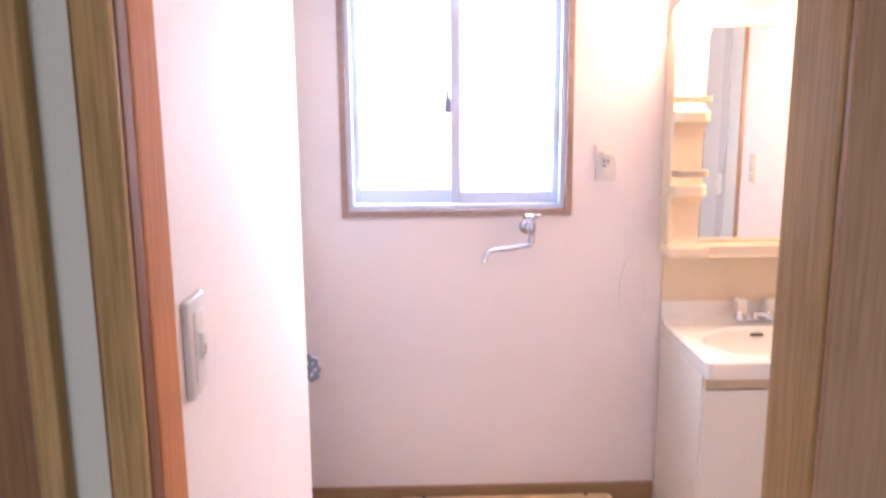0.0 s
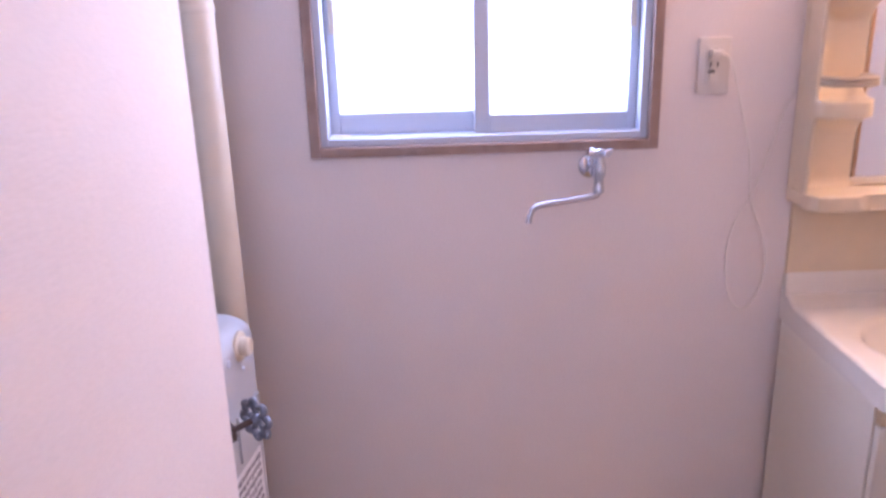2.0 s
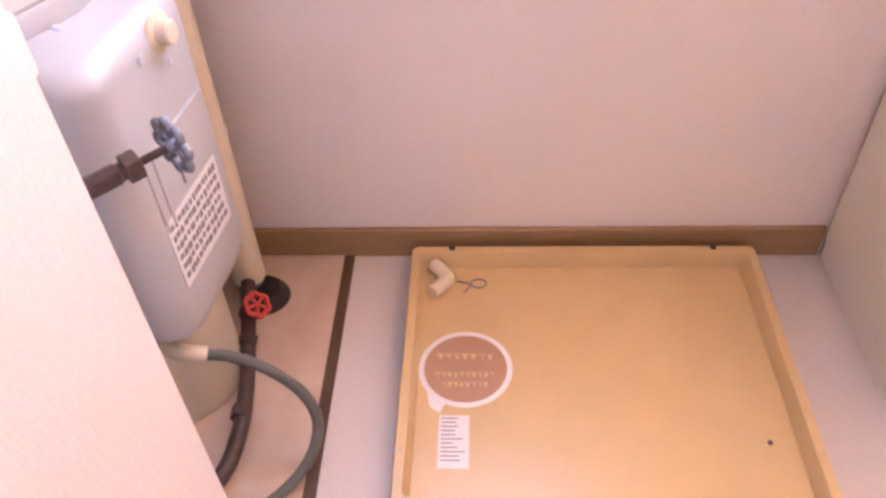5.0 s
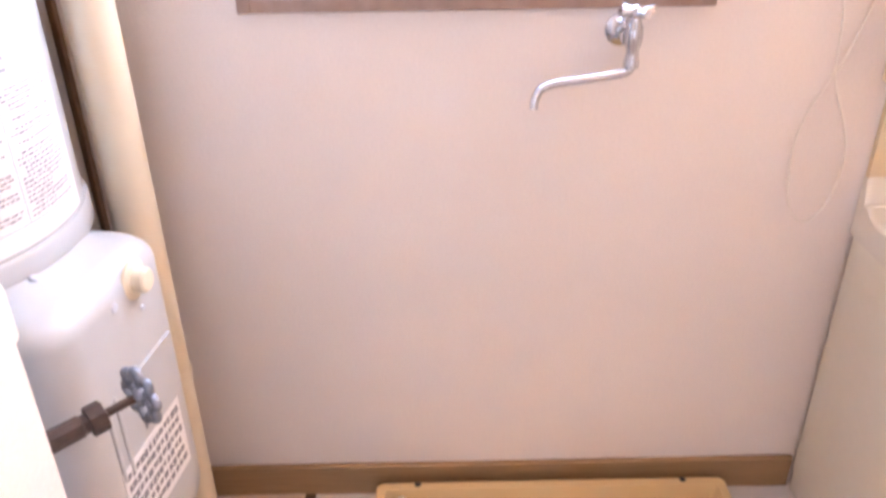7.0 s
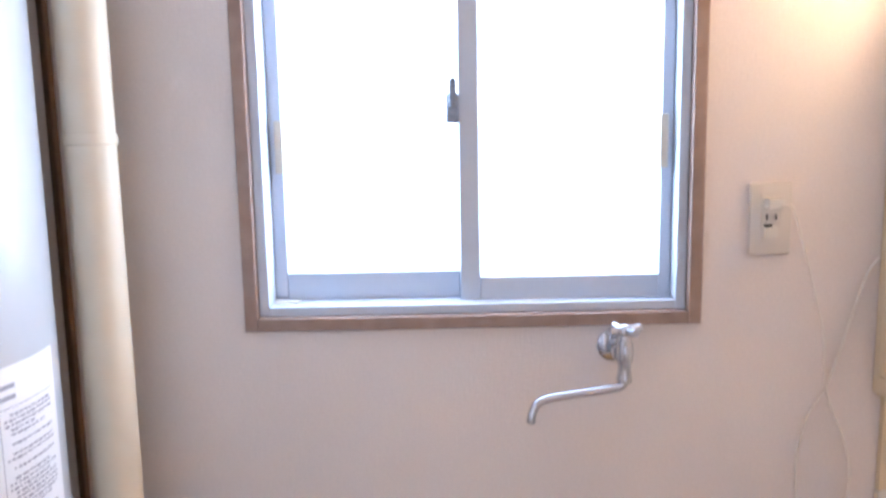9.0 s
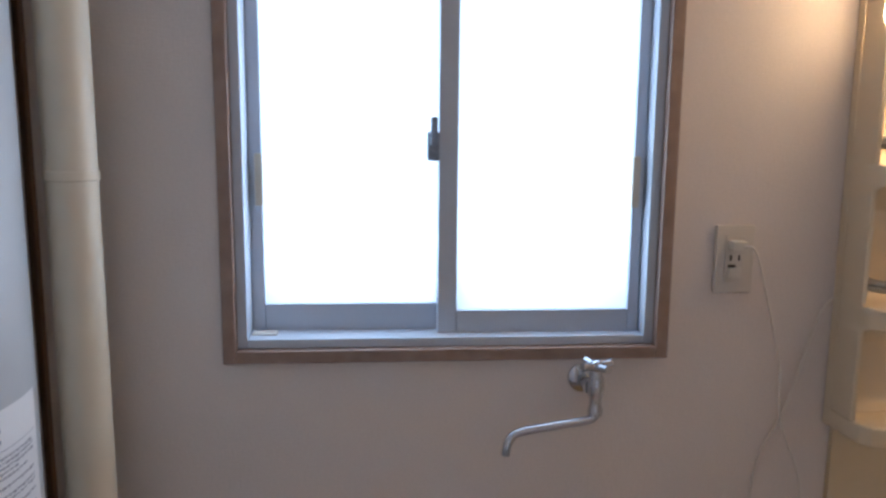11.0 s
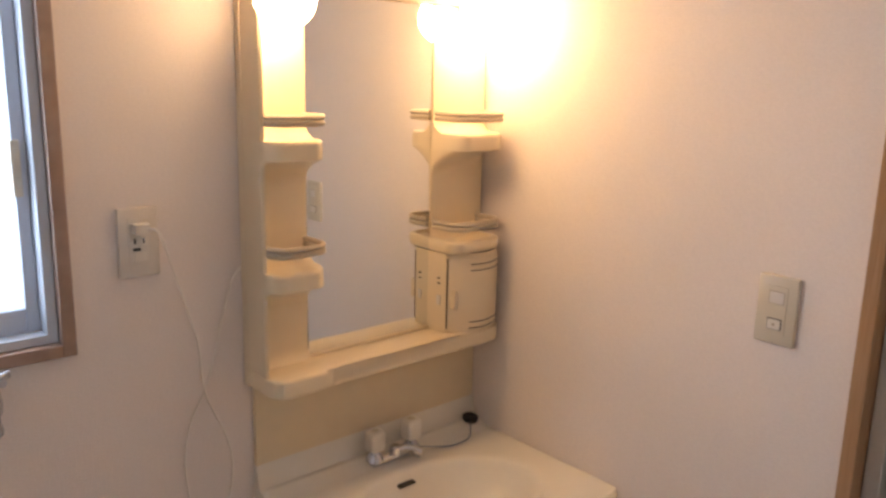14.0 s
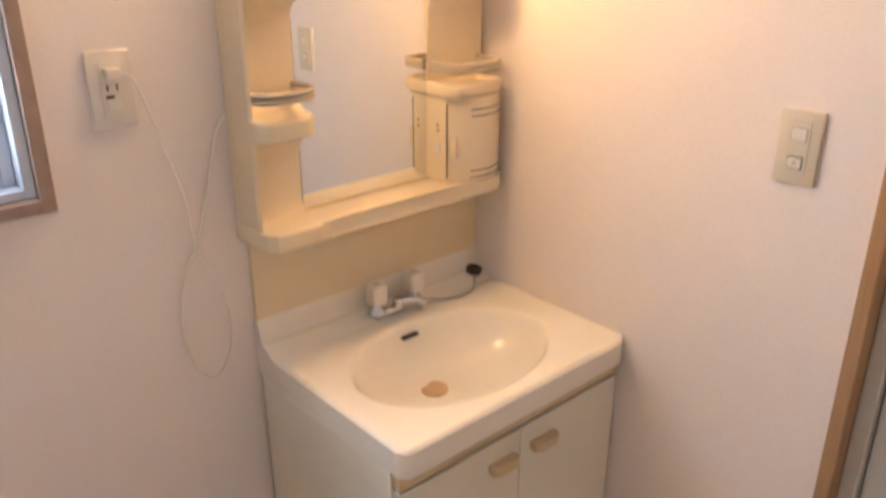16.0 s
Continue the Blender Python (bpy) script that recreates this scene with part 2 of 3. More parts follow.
def rounded(x0, x1, y0, y1, radii, n=6):
    """A rectangle's outline with its four corners rounded: (x0,y0), (x1,y0), (x1,y1), (x0,y1)."""
    out = []
    for (cx, cy, sx, sy, a0), r in zip(((x0, y0, 1, 1, 180), (x1, y0, -1, 1, 270), (x1, y1, -1, -1, 0), (x0, y1, 1, -1, 90)), radii):
        if r <= 0:
            out.append((cx, cy))
            continue
        for k in range(n + 1):
            a = radians(a0 + 90 * k / n)
            out.append((cx + sx * r + r * math.cos(a), cy + sy * r + r * math.sin(a)))
    return out


# ---- setting ----
XL, XR = -0.02, 1.684        # left wall face, right wall face
YE = -1.82                   # entry wall, room side
YH = -1.905                  # entry wall, hall side
TOP = 2.25
NX = -0.80                   # back of the heater niche
YN = -0.79                   # end of the left wall
DX = 0.645                   # right jamb of the entry
WZ0, WZ1 = 1.058, 1.835      # window trim, outer

S = "structure"
tagged(boxes("wall_north", [((NX - 0.1, 0, 0), (0.012, 0.12, TOP)), ((0.758, 0, 0), (XR + 0.12, 0.12, TOP)),
                            ((0.012, 0, 0), (0.758, 0.12, WZ0 + 0.012)), ((0.012, 0, WZ1 - 0.012), (0.758, 0.12, TOP))], WALLPAPER),
       "pale pinkish woven wallpaper wall around the window", "wall", kind=S)
DY0, DY1, DTOP = -1.60, -0.905, 1.95     # bathroom doorway in the right wall
tagged(boxes("wall_east", [((XR, DY1, 0), (XR + 0.12, 0, TOP)), ((XR, YE, 0), (XR + 0.12, DY0, TOP)), ((XR, DY0, DTOP), (XR + 0.12, DY1, TOP))], WALLPAPER),
       "pale woven wallpaper wall beside the vanity", "wall", kind=S)
tagged(box("wall_west", (XL - 0.10, YE, 0), (XL, YN, TOP), WALLPAPER), "white woven wallpaper partition beside the heater niche", "wall", kind=S)
tagged(boxes("wall_niche", [((NX - 0.1, YN - 0.15, 0), (NX, 0, TOP)), ((NX, YN - 0.15, 0), (XL - 0.10, YN - 0.05, TOP))], WALLPAPER), "plain wallpapered walls of the heater niche", "wall", kind=S)
tagged(boxes("wall_south", [((DX + 0.03, YH, 0), (XR + 0.12, YE, TOP)), ((XL - 0.03, YH, 2.0), (DX + 0.03, YE, TOP))], WALLPAPER), "wallpapered wall around the entry", "wall", kind=S)
tagged(boxes("wall_hall", [((-1.1, YH - 0.004, 0), (-0.16, YE, TOP)), ((-0.16, YH - 0.001, 0), (XL - 0.03, YE, TOP)), ((DX + 0.031, YH - 0.006, 0), (1.7, YH - 0.0005, TOP)), ((-1.2, -3.7, 0), (-1.1, YE, TOP)),
                           ((1.7, -3.7, 0), (1.8, YH - 0.0005, TOP)), ((-1.2, -3.8, 0), (-0.4, -3.7, TOP)), ((1.0, -3.8, 0), (1.8, -3.7, TOP)), ((-0.4, -3.8, 2.0), (1.0, -3.7, TOP))], HALL_PAPER), "grey-green wallpaper walls of the hall", "wall", kind=S)
tagged(box("floor", (NX - 0.1, -3.8, -0.1), (XR + 0.9, 0.12, 0), VINYL), "pale greyish vinyl floor sheet", "floor", kind=S)
tagged(box("floor_niche", (NX, YN - 0.05, 0), (0.009, -0.012, 0.004), NICHE_VINYL), "pinkish beige marbled vinyl under the water heater", "floor", kind=S)
tagged(box("ceiling", (-1.2, -3.8, TOP), (XR + 0.9, 0.12, TOP + 0.1), CEILING), "plain white ceiling", "ceiling", kind=S)
tagged(box("threshold", (0.009, YN, 0), (0.033, -0.013, 0.006), DARK_WOOD, bevel=0.002), "thin dark brown floor strip beside the niche", "trim", kind=S)
bm = bmesh.new()
add_box(bm, (NX, -0.011, 0), (1.088, 0, 0.072), 0.0)
add_box(bm, (NX, -0.014, 0.072), (1.088, 0, 0.084), 0.004)
tagged(finish("baseboard", bm, OAK_FLAT), "brown wooden skirting board along the window wall", "skirting", kind=S)
tagged(box("baseboard_east", (XR - 0.011, -0.875, 0), (XR, -0.46, 0.08), OAK_FLAT, bevel=0.002), "brown wooden skirting board beside the vanity", "skirting", kind=S)
tagged(box("baseboard_west", (XL, YE, 0), (XL + 0.011, YN, 0.08), OAK_FLAT, bevel=0.002), "brown wooden skirting board on the partition", "skirting", kind=S)

# made-up panel, out of view: closes the hall's end behind the added lamp
tagged(box("hall_end_panel", (-0.4, -3.80, 0), (1.0, -3.785, 2.0), DOOR_PANE), "plain pale panel added to close the unseen end of the hall", "door", kind=S)

# bathroom beyond the door: a closed plain box
tagged(boxes("wall_bathroom", [((XR + 0.85, DY0 - 0.2, 0), (XR + 0.9, DY1 + 0.2, TOP)), ((XR + 0.12, DY0 - 0.25, 0), (XR + 0.9, DY0 - 0.2, TOP)), ((XR + 0.12, DY1 + 0.2, 0), (XR + 0.9, DY1 + 0.25, TOP))], WALLPAPER),
       "plain bathroom walls behind the door", "wall", kind=S)

# entry frame
entry = group("door_1", (0.3, YE, 0), "light wooden door frame of the open entry", "door frame", S)
box("jamb", (XL - 0.03, YH + 0.020, 0), (XL + 0.014, YE + 0.012, 2.0), RED_WOOD, entry, 0.003)
box("stop", (XL - 0.03, YH - 0.006, 0), (XL + 0.013, YH + 0.020, 1.97), RED_BROWN, entry, 0.002)
box("jamb", (DX, YH - 0.008, 0), (DX + 0.03, YE + 0.012, 2.0), OAK, entry, 0.003)
box("lintel", (XL - 0.03, YH - 0.006, 1.97), (DX + 0.03, YE + 0.012, 2.0), OAK, entry, 0.003)
box("casing", (-0.042, YH - 0.02, 0), (XL + 0.012, YH - 0.007, 2.04), OAK, entry, 0.003)
box("casing", (DX + 0.002, YH - 0.022, 0), (DX + 0.075, YH - 0.009, 2.04), CASING, entry, 0.003)
hall_door = group("door_2", (-0.4, YH, 0), "dark brown wooden hall door in a light wood frame", "door", S)
box("casing", (-0.106, YH - 0.03, 0), (-0.082, YH - 0.006, 2.04), OAK, hall_door, 0.003)
box("leaf", (-0.85, YH - 0.02, 0.01), (-0.108, YH - 0.007, 2.0), DOOR_WOOD, hall_door, 0.003)

# bathroom door
bath = group("door_3", (XR + 0.06, -1.25, 0), "frosted bathroom door in a grey aluminium frame with wooden casing", "door", S)
for y0, y1 in ((DY1 - 0.002, DY1 + 0.022), (DY0 - 0.022, DY0 + 0.002)):
    box("casing", (XR - 0.012, y0, 0), (XR + 0.07, y1, DTOP + 0.02), CASING, bath, 0.002)
box("casing", (XR - 0.012, DY0 + 0.002, DTOP - 0.002), (XR + 0.07, DY1 - 0.002, DTOP + 0.02), CASING, bath, 0.002)
boxes("frame", [((XR + 0.03, DY1 - 0.03, 0.0), (XR + 0.11, DY1 - 0.003, DTOP - 0.003)), ((XR + 0.03, DY0 + 0.003, 0.0), (XR + 0.11, DY0 + 0.03, DTOP - 0.003)),
                ((XR + 0.03, DY0 + 0.03, DTOP - 0.04), (XR + 0.11, DY1 - 0.03, DTOP - 0.003)), ((XR + 0.03, DY0 + 0.03, 0.0), (XR + 0.11, DY1 - 0.03, 0.05))], ALU, bath, 0.002)
mid = (DY0 + DY1) / 2
for a, b in ((DY0 + 0.033, mid - 0.002), (mid + 0.002, DY1 - 0.033)):
    boxes("stile", [((XR + 0.05, a, 0.055), (XR + 0.08, a + 0.035, DTOP - 0.045)), ((XR + 0.05, b - 0.035, 0.055), (XR + 0.08, b, DTOP - 0.045)),
                    ((XR + 0.05, a + 0.035, 0.055), (XR + 0.08, b - 0.035, 0.10)), ((XR + 0.05, a + 0.035, DTOP - 0.09), (XR + 0.08, b - 0.035, DTOP - 0.045))], ALU, bath, 0.002)
    box("pane", (XR + 0.061, a + 0.034, 0.099), (XR + 0.067, b - 0.034, DTOP - 0.089), DOOR_PANE, bath)
box("handle", (XR + 0.03, mid + 0.01, 0.98), (XR + 0.05, mid + 0.03, 1.08), PLATE_W, bath, 0.004)

# ---- window ----
win = group("window_1", (0.385, 0.03, WZ0), "frosted aluminium sliding window with brown wooden trim", "window", S)
T = 0.022


def ring(name, x0, x1, z0, z1, w, y0, y1, mat, bevel, low=None, right=None):
    low = w if low is None else low
    wr = w if right is None else right
    return boxes(name, [((x0, y0, z0), (x0 + w, y1, z1)), ((x1 - wr, y0, z0), (x1, y1, z1)), ((x0 + w, y0, z0), (x1 - wr, y1, z0 + low)), ((x0 + w, y0, z1 - 0.034), (x1 - wr, y1, z1))], mat, win, bevel)


ring("trim", 0.0, 0.77, WZ0, WZ1, T, -0.012, 0.030, TRIM, 0.002)
ring("frame", 0.0225, 0.7475, WZ0 + 0.0225, WZ1 - 0.0225, 0.017, 0.004, 0.105, SASH, 0.0015, 0.016)
ring("sash", 0.040, 0.402, WZ0 + 0.036, WZ1 - 0.041, 0.022, 0.066, 0.090, SASH, 0.002, 0.050, 0.036)
ring("sash", 0.366, 0.730, WZ0 + 0.036, WZ1 - 0.041, 0.034, 0.038, 0.062, SASH, 0.002, 0.042, 0.020)
for x0, x1, y in ((0.061, 0.367, 0.078), (0.399, 0.711, 0.050)):
    pane = box("pane", (x0, y - 0.002, WZ0 + 0.077), (x1, y + 0.002, WZ1 - 0.073), FROST, win)
    pane.visible_shadow = False
box("latch", (0.345, 0.020, 1.40), (0.366, 0.064, 1.45), STEEL, win, 0.004)
box("latch", (0.350, 0.012, 1.425), (0.362, 0.030, 1.475), STEEL, win, 0.004)
box("finger_pull", (0.050, 0.058, 1.32), (0.064, 0.0665, 1.41), PLATE, win, 0.002)
box("finger_pull", (0.706, 0.030, 1.32), (0.720, 0.0385, 1.41), PLATE, win, 0.002)
box("stopper", (0.042, 0.030, WZ0 + 0.0345), (0.085, 0.055, WZ0 + 0.042), PLATE_W, win, 0.002)

# ---- wall fittings ----


def outlet_plate(name, m, label, parts, plastic):
    """A 70 x 120 mm wall plate that faces -y in its own space."""
    g = group(name, (0, 0, 0), label, "outlet" if "outlet" in name else "switch")
    box("plate", (-0.035, -0.009, -0.06), (0.035, 0.0, 0.06), plastic, g, 0.003, 3)
    box("bezel", (-0.018, -0.0105, -0.042), (0.018, -0.008, 0.042), plastic, g, 0.001)
    for n, lo, hi, mat in parts:
        box(n, lo, hi, mat, g, 0.0008)
    g.matrix_basis = m
    return g


slots = [("socket_slot", (x, -0.0112, z), (x + 0.003, -0.010, z + 0.010), SLOT) for x in (-0.009, 0.006) for z in (-0.002,)]
outlet_plate("wall_outlet", pose(0.882, 0, 1.234), "ivory wall outlet with a white plug in it",
             slots + [("plug", (-0.013, -0.032, 0.018), (0.013, -0.010, 0.034), PLATE_W), ("ground_cover", (-0.011, -0.014, -0.032), (0.011, -0.010, -0.014), PLATE_W), ("ground_slot", (-0.012, -0.0115, -0.014), (0.002, -0.0102, -0.009), SLOT)], PLATE_G)
outlet_plate("light_switch", pose(XR, -0.749, 1.148, 0, 0, -90), "ivory double light switch plate on the wallpaper",
             [("pilot_window", (-0.012, -0.012, 0.012), (0.012, -0.010, 0.032), PLATE_G), ("pilot_seam", (-0.0135, -0.0112, 0.0105), (0.0135, -0.010, 0.0335), RAIL), ("rocker_seam", (-0.0125, -0.0118, -0.034), (0.0125, -0.010, -0.014), SLOT), ("rocker", (-0.0110, -0.014, -0.0325), (0.0110, -0.010, -0.0155), PLATE_W), ("mark", (-0.003, -0.0146, -0.026), (0.003, -0.0138, -0.022), RAIL)], PLATE)
outlet_plate("light_switch", pose(XL, -1.712, 1.158, 0, 0, 90), "ivory light switch plate beside the entry",
             [("rocker", (-0.008, -0.016, -0.016), (0.008, -0.010, 0.016), PLATE_W), ("mark", (-0.004, -0.0166, -0.012), (0.004, -0.0158, 0.0), RAIL)], PLATE_G)

# power cord from the outlet down and up into the vanity
tagged(tube("power_cord", [(0.889, -0.030, 1.260), (0.905, -0.040, 1.252), (0.930, -0.036, 1.180), (0.955, -0.030, 1.100), (0.973, -0.024, 1.035), (0.984, -0.020, 0.940), (1.020, -0.020, 0.850), (1.034, -0.018, 0.790), (1.028, -0.014, 0.715), (0.995, -0.010, 0.665), (0.958, -0.008, 0.700),
                           (0.944, -0.008, 0.800), (0.957, -0.009, 0.880), (0.989, -0.012, 0.945), (1.012, -0.009, 1.010), (1.030, -0.009, 1.077), (1.050, -0.010, 1.140), (1.068, -0.012, 1.166)], 0.0024, CORD), "thin white power cord hanging from the outlet", "cord")

# swivel tap over the washing machine pan
tap = group("wall_tap", (0.621, 0, 1.024), "chrome swivel spout tap on the wall under the window", "tap")
lathe("flange", [(0.0, 0.0), (0.026, 0.0), (0.026, 0.006), (0.018, 0.012), (0.012, 0.014), (0.012, 0.055), (0.0, 0.055)], (0.621, 0, 1.022), (0, -1, 0), CHROME, tap)
lathe("body", [(0.0, -0.045), (0.012, -0.045), (0.013, -0.037), (0.0105, -0.028), (0.010, -0.016), (0.0135, -0.008), (0.0145, 0.006), (0.013, 0.020), (0.010, 0.026), (0.009, 0.036), (0.0, 0.036)], (0.629, -0.062, 1.020), (0, 0, 1), CHROME, tap)
bm = bmesh.new()
for k in range(4):
    a = radians(22 + 90 * k)
    add_tube(bm, [Vector((0.629, -0.062, 1.060)) + Vector((math.cos(a), math.sin(a), 0)) * r + Vector((0, 0, 0.004 * r / 0.03)) for r in (0.0, 0.012, 0.024, 0.030)], 0.0065)
bmesh.ops.create_uvsphere(bm, u_segments=16, v_segments=8, radius=0.012, matrix=Matrix.Translation((0.629, -0.062, 1.061)))
finish("handle", bm, CHROME, tap, True)
tube("spout", [(0.629, -0.062, 0.990), (0.630, -0.063, 0.978), (0.621, -0.064, 0.968), (0.598, -0.066, 0.964), (0.550, -0.070, 0.959), (0.502, -0.077, 0.954), (0.484, -0.081, 0.947), (0.475, -0.084, 0.932), (0.473, -0.085, 0.917)], 0.0075, CHROME, tap, 8, 14)

# ---- washing machine pan ----
PX0, PX1, PY0, PY1 = 0.172, 0.930, -0.672, -0.037
pan = group("washing_machine_pan", (0.55, -0.35, 0), "tan plastic washing machine pan on the floor", "washer pan")
slab("tray", rounded(PX0 + 0.004, PX1 - 0.004, PY0 + 0.004, PY1 - 0.004, (0.012,) * 4), 0.0, 0.018, PAN, pan)
bm = bmesh.new()
o = rounded(PX0, PX1, PY0, PY1, (0.014,) * 4)
i1 = rounded(PX0 + 0.020, PX1 - 0.020, PY0 + 0.020, PY1 - 0.020, (0.010,) * 4)
i2 = rounded(PX0 + 0.030, PX1 - 0.030, PY0 + 0.030, PY1 - 0.030, (0.010,) * 4)
prof = [(o, 0.0), (o, 0.053), ([(x + (0.003 if x < 0.5 else -0.003), y + (0.003 if y < -0.3 else -0.003)) for x, y in o], 0.058), (i1, 0.058), (i2, 0.028), (i2, 0.012)]
loops = [[bm.verts.new((x, y, z)) for x, y in pts] for pts, z in prof]
for a, b in zip(loops, loops[1:]):
    for k in range(len(a)):
        bm.faces.new((a[k], a[(k + 1) % len(a)], b[(k + 1) % len(a)], b[k]))
finish("rim", bm, PAN, pan, True)
for x, y in ((0.262, PY1 - 0.008), (0.838, PY1 - 0.008)):
    lathe("screw_hole", [(0.0, 0), (0.0075, 0), (0.0075, 0.003), (0.0, 0.003)], (x, y, 0.0565), (0, 0, 1), SLOT, pan, 16)
for x, y in ((PX0 + 0.008, -0.11), (PX1 - 0.008, -0.11), (PX0 + 0.008, -0.56), (PX1 - 0.008, -0.56)):
    lathe("screw_cap", [(0.0, 0), (0.006, 0), (0.005, 0.002), (0.0, 0.002)], (x, y, 0.0575), (0, 0, 1), HANDLE, pan, 16)
lathe("screw_hole", [(0.0, 0), (0.005, 0), (0.005, 0.002), (0.0, 0.002)], (0.852, -0.515, 0.0175), (0, 0, 1), BROWN_PIPE, pan, 16)
SZ = 0.0182
cx, cy = 0.296, -0.350
st = group("caution_sticker", (cx, cy, SZ), "round brown caution sticker with a white rim on the pan", "sticker")
lathe("rim", [(0.0, 0), (0.094, 0), (0.094, 0.0006), (0.0, 0.0006)], (cx, cy, SZ), (0, 0, 1), PAPER, st, 48)
slab("tail", [(cx - 0.075, cy - 0.055), (cx - 0.035, cy - 0.08), (cx - 0.048, cy - 0.105), (cx - 0.060, cy - 0.098), (cx - 0.068, cy - 0.090)], SZ, SZ + 0.0005, PAPER, st)
lathe("disc", [(0.0, 0), (0.083, 0), (0.083, 0.0006), (0.0, 0.0006)], (cx, cy, SZ + 0.0007), (0, 0, 1), STICKER, st, 48)
rnd = random.Random(4)
spans = []
for y, w, h, n in ((0.022, 0.118, 0.016, 7), (-0.022, 0.120, 0.013, 10), (-0.046, 0.094, 0.013, 8)):
    for k in range(n):
        x = cx - w / 2 + w * k / n
        c = w / n * 0.78
        spans += [((x, cy + y + h * rnd.choice((0.55, 0.7)), SZ + 0.0014), (x + c, cy + y + h * 0.86, SZ + 0.0018)), ((x + c * rnd.choice((0.2, 0.45, 0.65)), cy + y, SZ + 0.0014), (x + c * 0.86, cy + y + h * 0.55, SZ + 0.0018))]
tagged(boxes("lettering", spans, PAN, st), kind="stuff")
note = group("paper_label", (0.275, -0.51, SZ), "small white printed paper label on the pan", "label")
box("sheet", (0.248, -0.575, SZ), (0.305, -0.462, SZ + 0.0006), PAPER, note)
tagged(boxes("lettering", [((0.253, -0.470 - 0.009 * k, SZ + 0.0008), (0.253 + rnd.uniform(0.02, 0.045), -0.4675 - 0.009 * k, SZ + 0.0012)) for k in range(11)], INK, note), kind="stuff")
elbow = tagged(tube("pipe_elbow", [(0.222, -0.072, 0.034), (0.243, -0.097, 0.034), (0.253, -0.113, 0.034), (0.247, -0.127, 0.034), (0.222, -0.157, 0.034)], 0.0155, PVC, None, 6, 18), "cream plastic pipe elbow lying in the pan", "pipe elbow")
bm = bmesh.new()
add_tube(bm, [Vector((0.322 + 0.017 * math.cos(a), -0.118 + 0.013 * math.sin(a), 0.0205)) for a in [2 * math.pi * k / 20 for k in range(21)]], 0.0016, 8)
add_tube(bm, [Vector((0.308, -0.124, 0.021)), Vector((0.295, -0.118, 0.0215)), Vector((0.275, -0.112, 0.0205))], 0.0016, 8)
add_tube(bm, [Vector((0.308, -0.122, 0.021)), Vector((0.300, -0.132, 0.0215)), Vector((0.290, -0.145, 0.0205))], 0.0016, 8)
tagged(finish("hose_clip", bm, STEEL, None, True), "small wire hose clip lying in the pan", "hose clip")

# ---- water heater ----
heater = group("water_heater", (-0.40, -0.45, 0), "white enamelled electric water heater standing in the niche", "water heater")
HC, HR = (-0.450, -0.305), 0.250
lathe("tank", [(0.0, 0.825), (HR, 0.825), (HR, 1.98), (HR - 0.02, 2.0), (0.0, 2.0)], (HC[0], HC[1], 0), (0, 0, 1), ENAMEL, heater, 64)
lathe("collar", [(HR - 0.010, 0.800), (HR + 0.004, 0.800), (HR + 0.007, 0.804), (HR + 0.007, 0.838), (HR + 0.004, 0.842), (HR + 0.001, 0.842)], (HC[0], HC[1], 0), (0, 0, 1), ENAMEL, heater, 64)
lathe("lower_tank", [(0.0, 0.005), (0.128, 0.005), (0.130, 0.02), (0.130, 0.4), (0.0, 0.4)], (-0.285, -0.358, 0), (0, 0, 1), ENAMEL_WARM, heater, 64)
# front cover: a rounded box turned a little to the entry, its top sloping up to the tank, its lower corners round
FX = -0.122
CY0, CY1 = -0.540, -0.248
TURN = Matrix.Translation((FX, -0.395, 0)) @ Matrix.Rotation(radians(-9), 4, "Z") @ Matrix.Translation((-FX, 0.395, 0))


def turned(ob):
    ob.data.transform(TURN)
    return ob


bm = bmesh.new()
levels = [(0.266 + 0.075 * (1 - math.cos(a)), 0.030 * (1 - math.sin(a)), 0.075 * (1 - math.sin(a))) for a in [radians(9 * k) for k in range(11)]]
levels += [(0.762 + 0.040 * math.sin(a), 0.044 * (1 - math.cos(a)), 0.036 * (1 - math.cos(a))) for a in [radians(10 * k) for k in range(9)]]
levels += [(0.806, 0.066, 0.046), (0.813, 0.100, 0.054), (0.820, 0.130, 0.060)]
loops = []
for z, back, side in levels:
    loops.append([bm.verts.new((x, y, z)) for x, y in rounded(-0.44, FX - back, CY0 + side, CY1 - side, (0.0, 0.055, 0.045, 0.0), 8)])
for a, b in zip(loops, loops[1:]):
    for k in range(len(a)):
        bm.faces.new((a[k], a[(k + 1) % len(a)], b[(k + 1) % len(a)], b[k]))
bm.faces.new(loops[0])
bm.faces.new(loops[-1])
turned(finish("front_cover", bm, ENAMEL, heater, True, 50))
turned(lathe("knob", [(0.0, 0), (0.030, 0), (0.030, 0.004), (0.026, 0.007), (0.019, 0.007), (0.018, 0.022), (0.015, 0.025), (0.0, 0.025)], (FX - 0.004, -0.342, 0.764), (1, 0, 0), PVC, heater))
for y, z, rs in ((-0.404, 0.756, 0.008), (-0.340, 0.716, 0.005)):
    turned(lathe("screw", [(0.0, 0), (rs, 0), (rs * 0.8, 0.004), (0.0, 0.004)], (FX - 0.001, y, z), (1, 0, 0), SASH, heater, 16))
turned(box("cover_plate", (FX - 0.002, -0.400, 0.540), (FX + 0.005, -0.288, 0.640), ENAMEL, heater, 0.0015))
for y in (-0.452, -0.474):
    turned(box("rib", (FX - 0.004, y - 0.004, 0.505), (FX + 0.003, y + 0.004, 0.640), ENAMEL, heater, 0.003))
turned(box("label", (FX - 0.001, -0.480, 0.390), (FX + 0.0012, -0.302, 0.523), PAPER, heater))
spans = []
